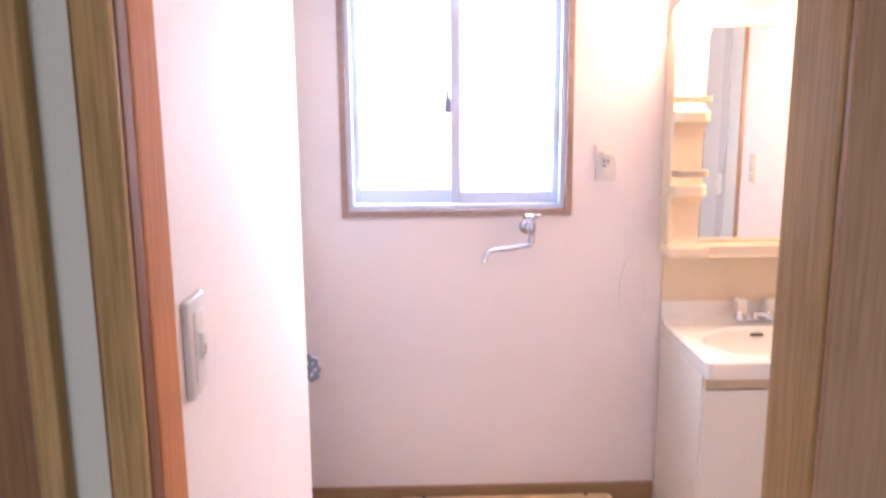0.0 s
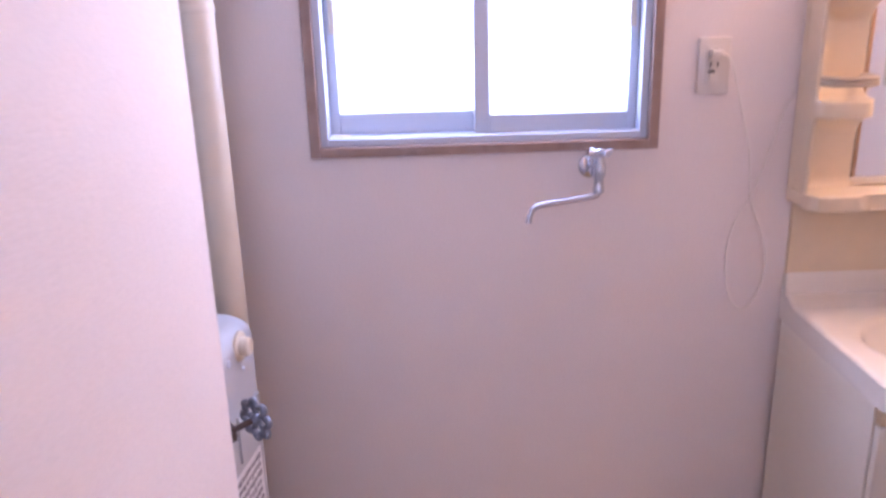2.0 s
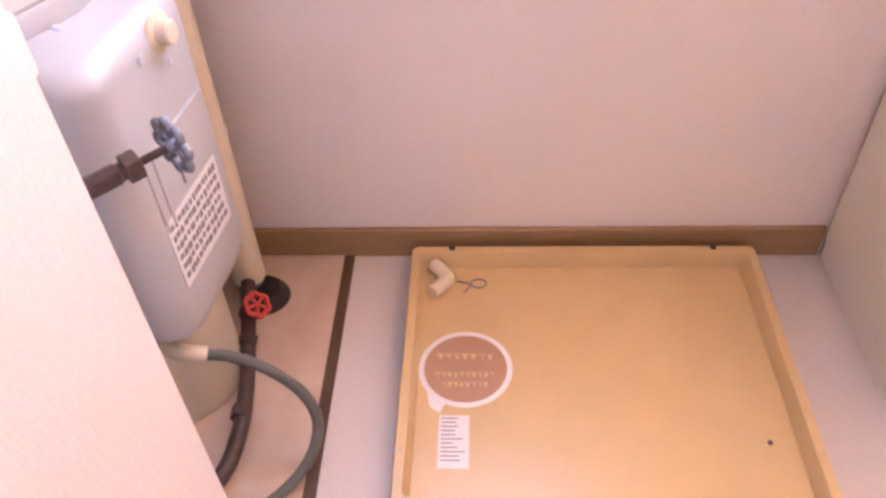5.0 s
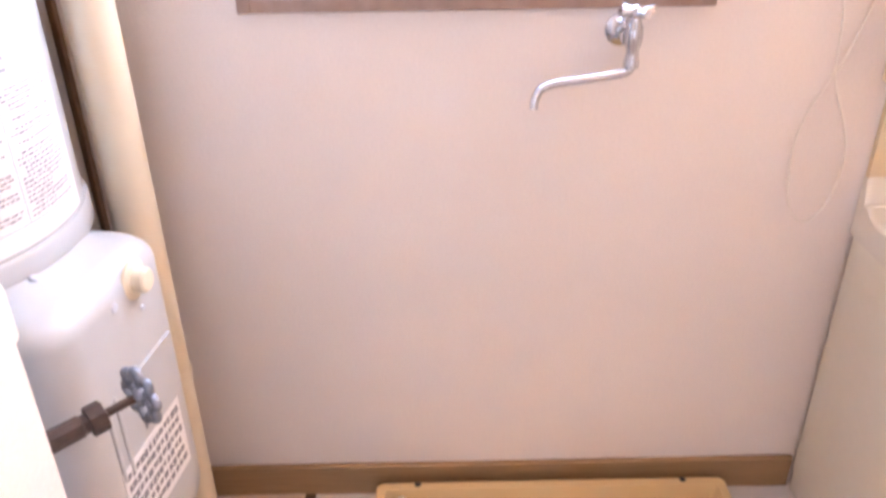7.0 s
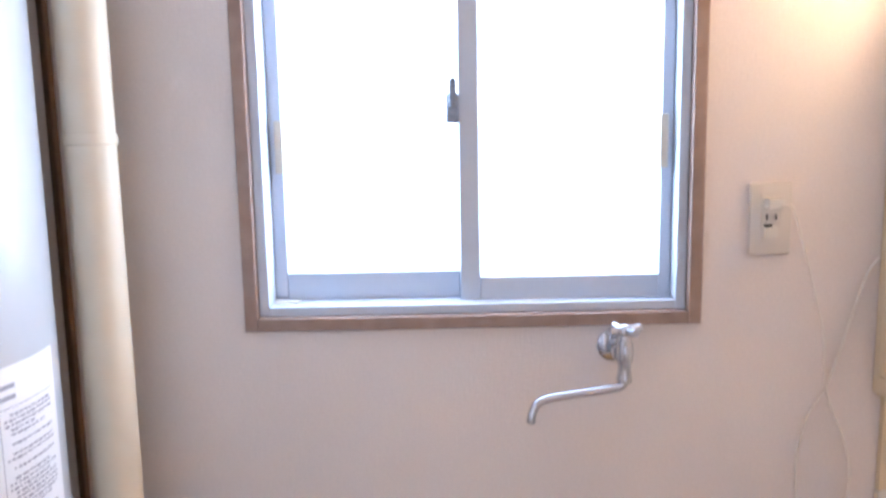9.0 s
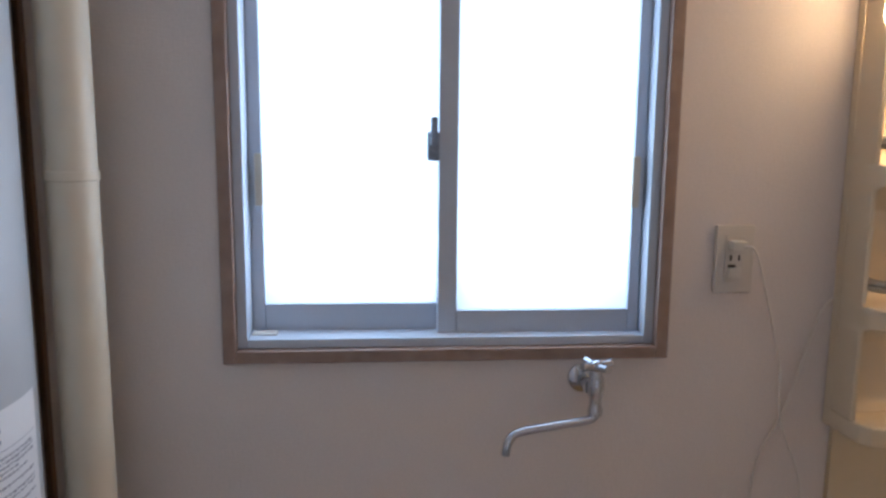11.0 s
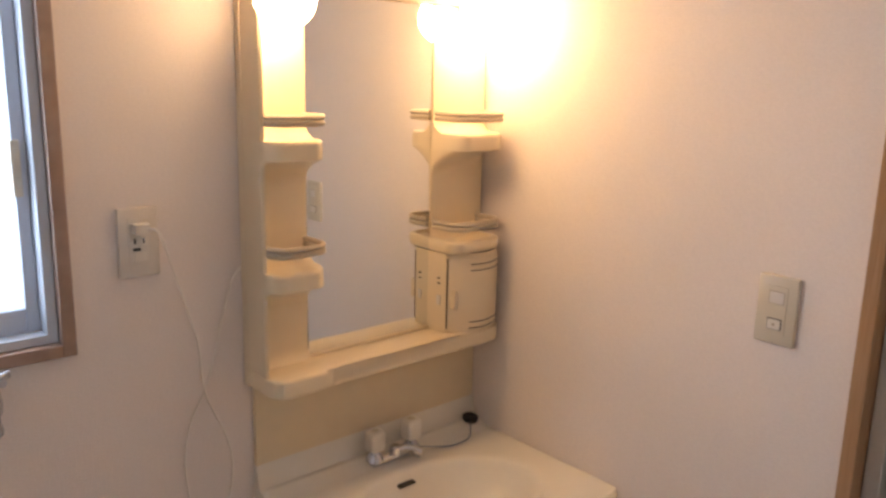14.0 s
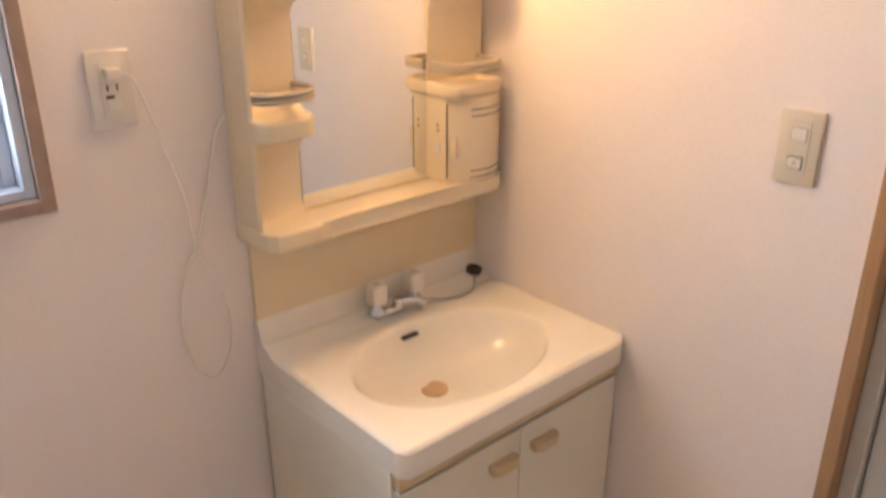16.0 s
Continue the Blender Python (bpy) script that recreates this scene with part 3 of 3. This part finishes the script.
for row in range(6):
    z = 0.512 - row * 0.0195
    y = -0.472
    while y < -0.316:
        w = rnd.uniform(0.006, 0.013)
        spans.append(((FX + 0.0011, y, z - rnd.uniform(0.008, 0.013)), (FX + 0.0018, min(y + w, -0.310), z)))
        y += w + rnd.uniform(0.002, 0.006)
turned(tagged(boxes("label_lettering", spans, INK, heater), kind="stuff"))
turned(lathe("collar_screw", [(0.0, 0), (0.007, 0), (0.005, 0.003), (0.0, 0.003)], (FX - 0.085, -0.43, 0.811), (0.3, 0, 1), SASH, heater, 16))


def curved_patch(bm, a0, a1, z0, z1, r, n):
    lo = [bm.verts.new((HC[0] + r * math.cos(radians(a0 + (a1 - a0) * k / n)), HC[1] + r * math.sin(radians(a0 + (a1 - a0) * k / n)), z0)) for k in range(n + 1)]
    hi = [bm.verts.new((v.co.x, v.co.y, z1)) for v in lo]
    for k in range(n):
        bm.faces.new((lo[k], lo[k + 1], hi[k + 1], hi[k]))


bm = bmesh.new()
curved_patch(bm, -78, 10, 0.848, 1.110, HR + 0.0012, 24)
finish("sheet_label", bm, PAPER, heater, True)
bm = bmesh.new()
for k in range(2):
    curved_patch(bm, -48, -12, 1.082 - k * 0.014, 1.088 - k * 0.014, HR + 0.0022, 8)
for a0, a1 in ((-74, -52), (-49, -20), (-17, 5)):
    z = 1.050
    while z > 0.885:
        if rnd.random() < 0.12:
            z -= 0.006
        a, end = a0 + rnd.choice((0, 0, 2)), a1 - rnd.choice((0, 0, 0, 4, 9))
        while a < end - 1:
            w = rnd.uniform(0.7, 2.6)
            curved_patch(bm, a, min(a + w, end), z - rnd.uniform(0.0024, 0.0040), z, HR + 0.0022, 2)
            a += w + rnd.uniform(0.25, 0.7)
        z -= 0.0064
curved_patch(bm, -76, 7, 1.0575, 1.0585, HR + 0.0022, 24)
curved_patch(bm, -76, 7, 0.8760, 0.8770, HR + 0.0022, 24)
for a in (-50.6, -18.6):
    curved_patch(bm, a, a + 0.25, 0.877, 1.0575, HR + 0.0022, 1)
curved_patch(bm, -62, -50, 0.857, 0.867, HR + 0.0022, 4)
tagged(finish("sheet_lettering", bm, PRINT, heater, True), kind="stuff")

# drain valve reaching out past the partition
valve = group("gate_valve", (-0.045, -0.62, 0.715), "dull steel gate valve with a round handwheel on a brown pipe", "valve")
VW = Vector((-0.047, -0.548, 0.722))
VD = Vector((0.74, 0.67, 0.06)).normalized()
tube("pipe", [VW - VD * 0.34, VW - VD * 0.26, VW - VD * 0.20, VW - VD * 0.11], 0.014, BROWN_PIPE, valve)
tube("stem", [VW - VD * 0.07, VW - VD * 0.05, VW - VD * 0.03, VW], 0.0055, BROWN_PIPE, valve)
lathe("bonnet", [(0.0, 0), (0.017, 0), (0.018, 0.012), (0.014, 0.014), (0.014, 0.058), (0.012, 0.060), (0.012, 0.066), (0.019, 0.067), (0.019, 0.086), (0.009, 0.088), (0.0, 0.088)], VW - VD * 0.132, VD, BROWN_PIPE, valve, 8)
bm = bmesh.new()
turn = Matrix.Translation(VW) @ Vector((0, 0, 1)).rotation_difference(Vector((0.64, 0.76, 0.0))).to_matrix().to_4x4()
add_tube(bm, [turn @ Vector(((0.031 + 0.0045 * math.cos(8 * a)) * math.cos(a), (0.031 + 0.0045 * math.cos(8 * a)) * math.sin(a), 0)) for a in [2 * math.pi * k / 64 for k in range(65)]], 0.0060, 10)
for k in range(5):
    a = 2 * math.pi * k / 5
    add_tube(bm, [turn @ Vector((r * math.cos(a), r * math.sin(a), 0.004 * (1 - r / 0.033))) for r in (0, 0.016, 0.031)], 0.005, 8)
bmesh.ops.create_uvsphere(bm, u_segments=12, v_segments=8, radius=0.011, matrix=turn)
finish("handwheel", bm, STEEL, valve, True)

tagged(box("wall_bracket", (-0.068, YN - 0.001, 0.950), (-0.034, YN + 0.035, 1.010), PLATE_W, bevel=0.008, seg=3), "small white plastic bracket on the partition end", "bracket")

# waste pipe, floor fittings and hose
waste = group("waste_pipe", (-0.155, -0.118, 0), "cream plastic pipe standing beside the water heater", "pipe")
PXY = (-0.186, -0.122)
lathe("pipe", [(0.0, 0.05), (0.0365, 0.05), (0.0365, TOP - 0.002), (0.0, TOP - 0.002)], (*PXY, 0), (0, 0, 1), PVC, waste)
for z in (0.43, 1.38):
    lathe("socket", [(0.037, z - 0.004), (0.039, z - 0.002), (0.039, z + 0.008), (0.037, z + 0.012)], (*PXY, 0), (0, 0, 1), PVC, waste)
lathe("collar", [(0.0, 0.03), (0.031, 0.03), (0.031, 0.062), (0.0, 0.062)], (*PXY, 0), (0, 0, 1), BLUE, waste)
lathe("floor_seal", [(0.0, 0.004), (0.055, 0.004), (0.050, 0.018), (0.038, 0.034), (0.0, 0.034)], (PXY[0] + 0.034, PXY[1] - 0.022, 0), (0, 0, 1), BLACK, waste)
tagged(box("corner_strip", (-0.292, -0.034, 0.004), (-0.281, -0.0145, TOP), DARK_WOOD, bevel=0.002), "dark brown upright strip behind the pipe", "trim", kind=S)
stop = group("stop_valve", (-0.13, -0.20, 0.06), "small red handwheel stop valve on a brown supply pipe", "valve")
tube("pipe", [(-0.176, -0.160, 0.066), (-0.166, -0.210, 0.062), (-0.150, -0.290, 0.056), (-0.130, -0.400, 0.050), (-0.118, -0.52, 0.048), (-0.135, -0.62, 0.046), (-0.20, -0.70, 0.046)], 0.0155, BROWN_PIPE, stop)
for y, x in ((-0.300, -0.148), (-0.47, -0.124)):
    lathe("nut", [(0.0, 0), (0.020, 0), (0.020, 0.024), (0.0, 0.024)], (x, y, 0.056 + (y + 0.262) * 0.03), (0.05, -1, 0), BROWN_PIPE, stop, 6)
lathe("body", [(0.0, 0), (0.020, 0), (0.022, 0.015), (0.016, 0.030), (0.009, 0.034), (0.008, 0.055), (0.0, 0.055)], (-0.160, -0.245, 0.060), (0.55, -0.25, 0.8), BROWN_PIPE, stop)
bm = bmesh.new()
turn = Matrix.Translation((-0.128, -0.259, 0.106)) @ Vector((0, 0, 1)).rotation_difference(Vector((0.55, -0.25, 0.8))).to_matrix().to_4x4()
add_tube(bm, [turn @ Vector(((0.024 + 0.002 * math.cos(6 * a)) * math.cos(a), (0.024 + 0.002 * math.cos(6 * a)) * math.sin(a), 0)) for a in [2 * math.pi * k / 48 for k in range(49)]], 0.0055, 10)
for k in range(5):
    a = 2 * math.pi * k / 5
    add_tube(bm, [turn @ Vector((r * math.cos(a), r * math.sin(a), 0)) for r in (0, 0.012, 0.024)], 0.0042, 8)
finish("handwheel", bm, RED, stop, True)
hose = group("drain_hose", (-0.10, -0.42, 0.22), "grey-green hose curving from the heater to the floor", "hose")
tube("nozzle", [(-0.235, -0.455, 0.238), (-0.195, -0.485, 0.240), (-0.165, -0.490, 0.238), (-0.142, -0.486, 0.232)], 0.0155, PVC, hose)
tube("tube", [(-0.150, -0.488, 0.234), (-0.105, -0.484, 0.224), (-0.045, -0.490, 0.198), (0.012, -0.505, 0.150), (0.034, -0.525, 0.085), (0.018, -0.575, 0.040), (-0.030, -0.635, 0.022), (-0.10, -0.69, 0.020)], 0.0105, HOSE, hose)

# ---- vanity ----
VX0, VX1, VF = 1.088, XR - 0.001, -0.466
CZ = 0.690
van = group("vanity_cabinet", (1.386, -0.22, 0), "cream two-door vanity cabinet with a resin basin counter", "vanity")
box("body", (VX0 + 0.001, VF + 0.036, 0.055), (VX1 - 0.004, -0.015, 0.568), CABINET, van, 0.002)
box("side_panel", (VX0 + 0.001, VF + 0.036, 0.568), (VX0 + 0.016, -0.015, 0.6355), CABINET, van)
box("side_panel", (VX1 - 0.019, VF + 0.036, 0.568), (VX1 - 0.004, -0.015, 0.6355), CABINET, van)
box("kick", (VX0 + 0.006, VF + 0.045, 0.0), (VX1 - 0.006, -0.015, 0.055), CABINET, van)
box("rail", (VX0 + 0.006, VF + 0.018, 0.600), (VX1 - 0.006, VF + 0.045, 0.635), HANDLE, van, 0.002)
DM = 1.386
for a, b, hx in ((VX0 + 0.005, DM - 0.0015, 1.335), (DM + 0.0015, VX1 - 0.005, 1.447)):
    door = box("door", (a, VF + 0.016, 0.06), (b, VF + 0.035, 0.595), CABINET, van, 0.002)
    slab("handle", [(x, y) for x, y in rounded(hx - 0.033, hx + 0.033, VF - 0.006, VF + 0.017, (0.010, 0.010, 0, 0))], 0.532, 0.553, HANDLE, van, 0.004)
box("lock", (VX0 + 0.03, VF + 0.0145, 0.615), (VX0 + 0.05, VF + 0.019, 0.619), RAIL, van)

# counter: a grid with an oval bowl pressed into it and a coved back lip
NXG, NYG = 168, 124
BX, BY, BA, BB = 1.376, -0.272, 0.226, 0.156


def counter_height(x, y):
    r = math.hypot((x - BX) / BA, (y - BY) / BB)
    z = CZ
    if r < 1:
        z -= 0.003 + 0.094 * (1 - r ** 3.4) * min(1.0, 0.55 + 0.45 * (1 - r) / 0.06)
    elif r < 1.10:
        z -= 0.003 * ((1.10 - r) / 0.10) ** 2
    if y > -0.075:
        k = (y + 0.075) / 0.075
        z += 0.018 * min(1.0, k / 0.5) ** 1.5
    if y > -0.026:
        z += 0.046 * min(1.0, (y + 0.026) / 0.012)
    return z


bm = bmesh.new()
RC = 0.024
top = []
for j in range(NYG + 1):
    y = VF + (0 - VF) * j / NYG - 0.001
    row = []
    for i in range(NXG + 1):
        x = VX0 + (VX1 - VX0) * i / NXG
        px, py = x, y
        cxr, cyr = VX0 + RC, VF + RC
        for cxx, s in ((VX0 + RC, -1), (VX1 - RC, 1)):
            if (x - cxx) * s > 0 and y < cyr:
                d = Vector(((x - cxx), (y - cyr)))
                m = max(abs(d.x), abs(d.y))
                if d.length > 1e-9:
                    d *= m / d.length
                px, py = cxx + d.x, cyr + d.y
        edge = min(x - VX0, y - VF)
        drop = 0.006 * max(0.0, 1 - edge / 0.010) ** 2 if edge < 0.010 else 0.0
        row.append(bm.verts.new((px, py, counter_height(x, y) - drop)))
    top.append(row)
for j in range(NYG):
    for i in range(NXG):
        bm.faces.new((top[j][i], top[j][i + 1], top[j + 1][i + 1], top[j + 1][i]))
rim = [top[0][i] for i in range(NXG + 1)] + [top[j][NXG] for j in range(1, NYG + 1)] + [top[NYG][i] for i in range(NXG - 1, -1, -1)] + [top[j][0] for j in range(NYG - 1, 0, -1)]
low = [bm.verts.new((v.co.x, v.co.y, 0.635)) for v in rim]
for k in range(len(rim)):
    bm.faces.new((rim[k], rim[(k + 1) % len(rim)], low[(k + 1) % len(rim)], low[k]))
counter = finish("counter", bm, COUNTER, van, True)
lathe("drain", [(0.0, 0), (0.030, 0), (0.030, 0.003), (0.025, 0.004), (0.0, 0.002)], (1.354, -0.236, CZ - 0.0975), (0, 0, 1), STRAINER, van)
box("overflow_slot", (1.356, -0.1385, 0.664), (1.398, -0.118, 0.6692), SLOT, van, 0.001)

faucet = group("basin_tap", (1.395, -0.062, 0.694), "chrome basin tap with two white knobs", "tap")
box("base", (1.334, -0.074, 0.690), (1.458, -0.050, 0.711), CHROME, faucet, 0.008, 3)
for x in (1.345, 1.446):
    lathe("neck", [(0.0, 0), (0.020, 0), (0.018, 0.008), (0.012, 0.016), (0.011, 0.024), (0.0, 0.024)], (x, -0.062, 0.705), (0, 0, 1), CHROME, faucet)
    slab("knob", rounded(x - 0.0185, x + 0.0185, -0.0805, -0.0435, (0.009,) * 4, 4), 0.728, 0.774, PLATE_W, faucet, 0.007)
    lathe("cap", [(0.0, 0), (0.009, 0), (0.008, 0.002), (0.0, 0.002)], (x, -0.062, 0.773), (0, 0, 1), PLATE, faucet, 20)
lathe("swivel", [(0.0, 0), (0.014, 0), (0.013, 0.016), (0.009, 0.020), (0.0, 0.020)], (1.396, -0.070, 0.708), (0, 0, 1), CHROME, faucet, 20)
tube("spout", [(1.396, -0.070, 0.716), (1.408, -0.082, 0.721), (1.421, -0.094, 0.721), (1.430, -0.102, 0.717)], 0.0095, CHROME, faucet)
lathe("nozzle", [(0.0, 0), (0.012, 0), (0.012, 0.014), (0.0, 0.014)], (1.428, -0.100, 0.717), (0.5, -0.55, -0.35), CHROME, faucet, 20)
plug = group("basin_plug", (1.643, -0.045, 0.708), "black rubber basin plug on a thin chain", "plug")
lathe("stopper", [(0.0, 0), (0.016, 0), (0.019, 0.005), (0.019, 0.013), (0.014, 0.016), (0.008, 0.013), (0.0, 0.013)], (1.645, -0.046, 0.7065), (0.1, -0.1, 1), BLACK, plug)
tube("chain", [(1.634, -0.060, 0.712), (1.605, -0.088, 0.6925), (1.560, -0.098, 0.692), (1.515, -0.088, 0.694), (1.468, -0.068, 0.702), (1.456, -0.064, 0.704)], 0.0014, STEEL, plug, 8, 6)

# ---- mirror unit ----
mu = group("mirror_cabinet", (1.386, -0.02, 0.9), "cream plastic mirror unit with side trays and two lit globes", "mirror cabinet")
ZB, ZT = 0.928, 1.755
UX = 1.073
box("splash_panel", (VX0 + 0.002, -0.012, 0.752), (VX1 - 0.001, -0.0005, ZB + 0.03), CREAM_D, mu)
box("back", (UX, -0.022, ZB), (VX1 - 0.001, -0.0005, ZT - 0.05), CREAM, mu, 0.003)
MX0, MX1, MZ0, MZ1 = 1.201, 1.514, 0.972, 1.668
box("mirror_edge", (MX0 - 0.001, -0.0285, MZ0 - 0.0008), (MX1 + 0.001, -0.0224, MZ1 + 0.001), SLOT, mu)
box("mirror_sill", (MX0 - 0.001, -0.036, ZB + 0.0362), (MX1 + 0.001, -0.0226, MZ0 - 0.001), CREAM, mu, 0.002)
box("mirror", (MX0, -0.030, MZ0), (MX1, -0.0225, MZ1), MIRROR, mu)


def smooth_max(a, b, k):
    h = max(k - abs(a - b), 0.0) / k
    return max(a, b) + h * h * k * 0.25


def tower(x0, x1, outer, trays, cheek, z0, z1):
    """A moulded side tower: hollow niches between trays that flow out of its back. outer: the side away from the mirror."""
    heights = {z0, z1}
    for z in trays:
        heights |= {z + d for d in (-0.0001, -0.002, -0.005, -0.009, -0.026, -0.031, -0.034, 0.0, 0.003, 0.008, 0.014, 0.021, 0.028)}
        heights |= {z - 0.034 - 0.007 * k for k in range(1, 9)}
    heights |= {z0 + 0.004 * k for k in range(9)}
    zs = sorted(h for h in heights if z0 <= h <= z1)
    n = 40
    bm = bmesh.new()
    rows = []
    for z in zs:
        row = []
        for k in range(n + 1):
            x = x0 + (x1 - x0) * k / n
            o = x - x0 if outer < 0 else x1 - x
            i = x1 - x if outer < 0 else x - x0
            d = 0.030
            if cheek:
                e = min(1.0, max(0.0, (o - 0.007) / 0.044))
                d = 0.030 + (cheek - 0.030) * (1 - math.sqrt(max(0.0, 1 - (1 - e) ** 2)) ** 0.8)
                if o < 0.004:
                    d -= 0.003 * (1 - o / 0.004)
            shelf = 0.0
            for zt in trays:
                r = 0.034
                f = math.sqrt(max(0.0, 1 - ((r - i) / r) ** 2)) if i < r else 1.0
                full = 0.070 + 0.052 * f
                ro = 0.030 if cheek else 0.050
                if o < ro:
                    root = max(cheek, 0.062)
                    full = root + (full - root) * math.sqrt(max(0.0, 1 - ((ro - o) / ro) ** 2))
                flare = 0.064 if cheek else 0.074 - 0.050 * i / (x1 - x0)
                if zt - 0.034 <= z < zt:
                    lip = max(0.0, 1 - (zt - z) / 0.006)
                    shelf = max(shelf, full - 0.005 * lip * lip)
                elif zt - 0.034 - flare <= z < zt - 0.034:
                    shelf = max(shelf, 0.030 + (full - 0.030) * (1 - (zt - 0.034 - z) / flare) ** 2.4)
                elif zt <= z < zt + 0.030:
                    shelf = max(shelf, 0.030 + 0.030 * (1 - (z - zt) / 0.030) ** 2)
            foot = 0.030 + 0.016 * max(0.0, 1 - (z - z0) / 0.030) ** 2
            d = smooth_max(smooth_max(d, shelf, 0.012), foot, 0.008)
            row.append(bm.verts.new((x, -d, z)))
        rows.append(row)
    for a, b in zip(rows, rows[1:]):
        for k in range(n):
            bm.faces.new((a[k], a[k + 1], b[k + 1], b[k]))
    rim = [v for v in rows[0]] + [row[-1] for row in rows[1:]] + rows[-1][-2::-1] + [row[0] for row in rows[-2:0:-1]]
    back = [bm.verts.new((v.co.x, -0.0225, v.co.z)) for v in rim]
    for k in range(len(rim)):
        j = (k + 1) % len(rim)
        bm.faces.new((rim[k], rim[j], back[j], back[k]))
    finish("side_tower", bm, CREAM, mu, True, 38)


def guard_rail(x0, x1, z, depth):
    bm = bmesh.new()
    path = [Vector((x0 + 0.004, -0.040, z))] + [Vector((x, y, z)) for x, y in rounded(x0 + 0.003, x1 - 0.003, -depth + 0.003, -0.024, (0.030, 0.032, 0, 0), 8)[:18]] + [Vector((x1 - 0.004, -0.032, z))]
    for dz in (0.0055, -0.0055):
        add_tube(bm, [p + Vector((0, 0, dz)) for p in path], 0.0054, 8)
    finish("guard_rail", bm, RAIL, mu, True)


def small_tray(x0, x1, z, depth):
    bm = bmesh.new()
    loops = []
    for dz, ins, d in ((-0.030, 0.006, depth - 0.012), (-0.026, 0.001, depth - 0.004), (-0.018, 0.0, depth), (-0.004, 0.0, depth), (0.0, 0.003, depth - 0.003), (0.0, 0.010, depth - 0.010), (-0.006, 0.014, depth - 0.014)):
        loops.append([bm.verts.new((x, y, z + dz)) for x, y in rounded(x0 + ins, x1 - ins, -d, -0.0305, (0.032, 0.030, 0, 0), 6)])
    for a, b in zip(loops, loops[1:]):
        for k in range(len(a)):
            bm.faces.new((a[k], a[(k + 1) % len(a)], b[(k + 1) % len(a)], b[k]))
    bm.faces.new(loops[0])
    bm.faces.new(loops[-1])
    finish("tray", bm, CREAM, mu, True)


tower(UX + 0.0005, 1.198, -1, (1.404, 1.166), 0.088, ZB + 0.0365, ZT - 0.086)
tower(1.5165, 1.668, 1, (1.404,), 0.0, 1.160, ZT - 0.086)
small_tray(1.514, 1.662, 1.174, 0.118)
guard_rail(UX + 0.008, 1.198, 1.440, 0.122)
guard_rail(UX + 0.008, 1.198, 1.204, 0.122)
guard_rail(1.516, 1.660, 1.440, 0.122)
guard_rail(1.514, 1.662, 1.206, 0.118)
# foot shelf, deeper under the left tower
sx0, sx1 = UX, VX1 - 0.002
slab("foot_shelf", [(sx0, -0.0225), (sx0, -0.085), (sx0 + 0.005, -0.105), (sx0 + 0.018, -0.120), (sx0 + 0.035, -0.124), (sx0 + 0.100, -0.124), (sx0 + 0.118, -0.119), (sx0 + 0.135, -0.108), (sx0 + 0.155, -0.104), (1.50, -0.104),
                    (1.54, -0.112), (1.60, -0.118), (1.655, -0.112), (sx1, -0.09), (sx1, -0.0225)], ZB, ZB + 0.036, CREAM, mu, 0.007)
# small cupboard with a bowed door
bow = [(1.525 + 0.137 * k / 16, -0.084 - 0.036 * math.sin(math.pi * (0.04 + 0.80 * k / 16))) for k in range(17)]
slab("cupboard", [(1.516, -0.0235), (1.516, -0.040), (1.5225, -0.082)] + [(x, y + 0.003) for x, y in bow] + [(1.664, -0.080), (1.664, -0.0235)], ZB + 0.0365, 1.144, CREAM, mu, 0.003)
slab("cupboard_door", bow + [(1.660, -0.085), (1.527, -0.078)], ZB + 0.046, 1.134, CREAM, mu, 0.002)
for z in (0.974, 0.988, 1.106, 1.120):
    bm = bmesh.new()
    add_tube(bm, [Vector((x, y - 0.0003, z)) for x, y in bow[5:]], 0.0012, 6)
    finish("groove", bm, BROWN_PIPE, mu, True)
box("door_gap", (1.5232, -0.0865, ZB + 0.046), (1.5242, -0.080, 1.134), BROWN_PIPE, mu)
box("door_pull", (1.528, -0.106, 1.020), (1.537, -0.088, 1.064), CREAM, mu, 0.003)
for z in (1.074, 1.086):
    box("socket_slot", (1.5175, -0.0650, z), (1.5210, -0.0585, z + 0.0025), SLOT, mu)
box("lamp_switch", (1.5165, -0.068, 1.026), (1.522, -0.056, 1.048), PLATE_W, mu, 0.0015)
# head with rounded corners over the lamps
bm = bmesh.new()
ro = [(x, z) for x, z in rounded(UX, VX1 - 0.002, ZT - 0.085, ZT, (0, 0, 0.06, 0.06), 8)]
f = [bm.verts.new((x, -0.060, z)) for x, z in ro]
b = [bm.verts.new((x, -0.0225, z)) for x, z in ro]
bm.faces.new(f)
bm.faces.new(b)
for k in range(len(ro)):
    bm.faces.new((f[k], f[(k + 1) % len(ro)], b[(k + 1) % len(ro)], b[k]))
finish("head", bm, CREAM, mu, False)
for x in (1.120, 1.600):
    lathe("globe", [(0.0, -0.054)] + [(0.054 * math.cos(radians(a)), 0.054 * math.sin(radians(a))) for a in range(-75, 76, 15)] + [(0.0, 0.054)], (x, -0.098, 1.648), (0, 0, 1), BULB, mu)
    lathe("lamp_socket", [(0.0, 0), (0.026, 0), (0.024, 0.02), (0.0, 0.02)], (x, -0.046, 1.668), (0, -1, -0.2), CREAM, mu)
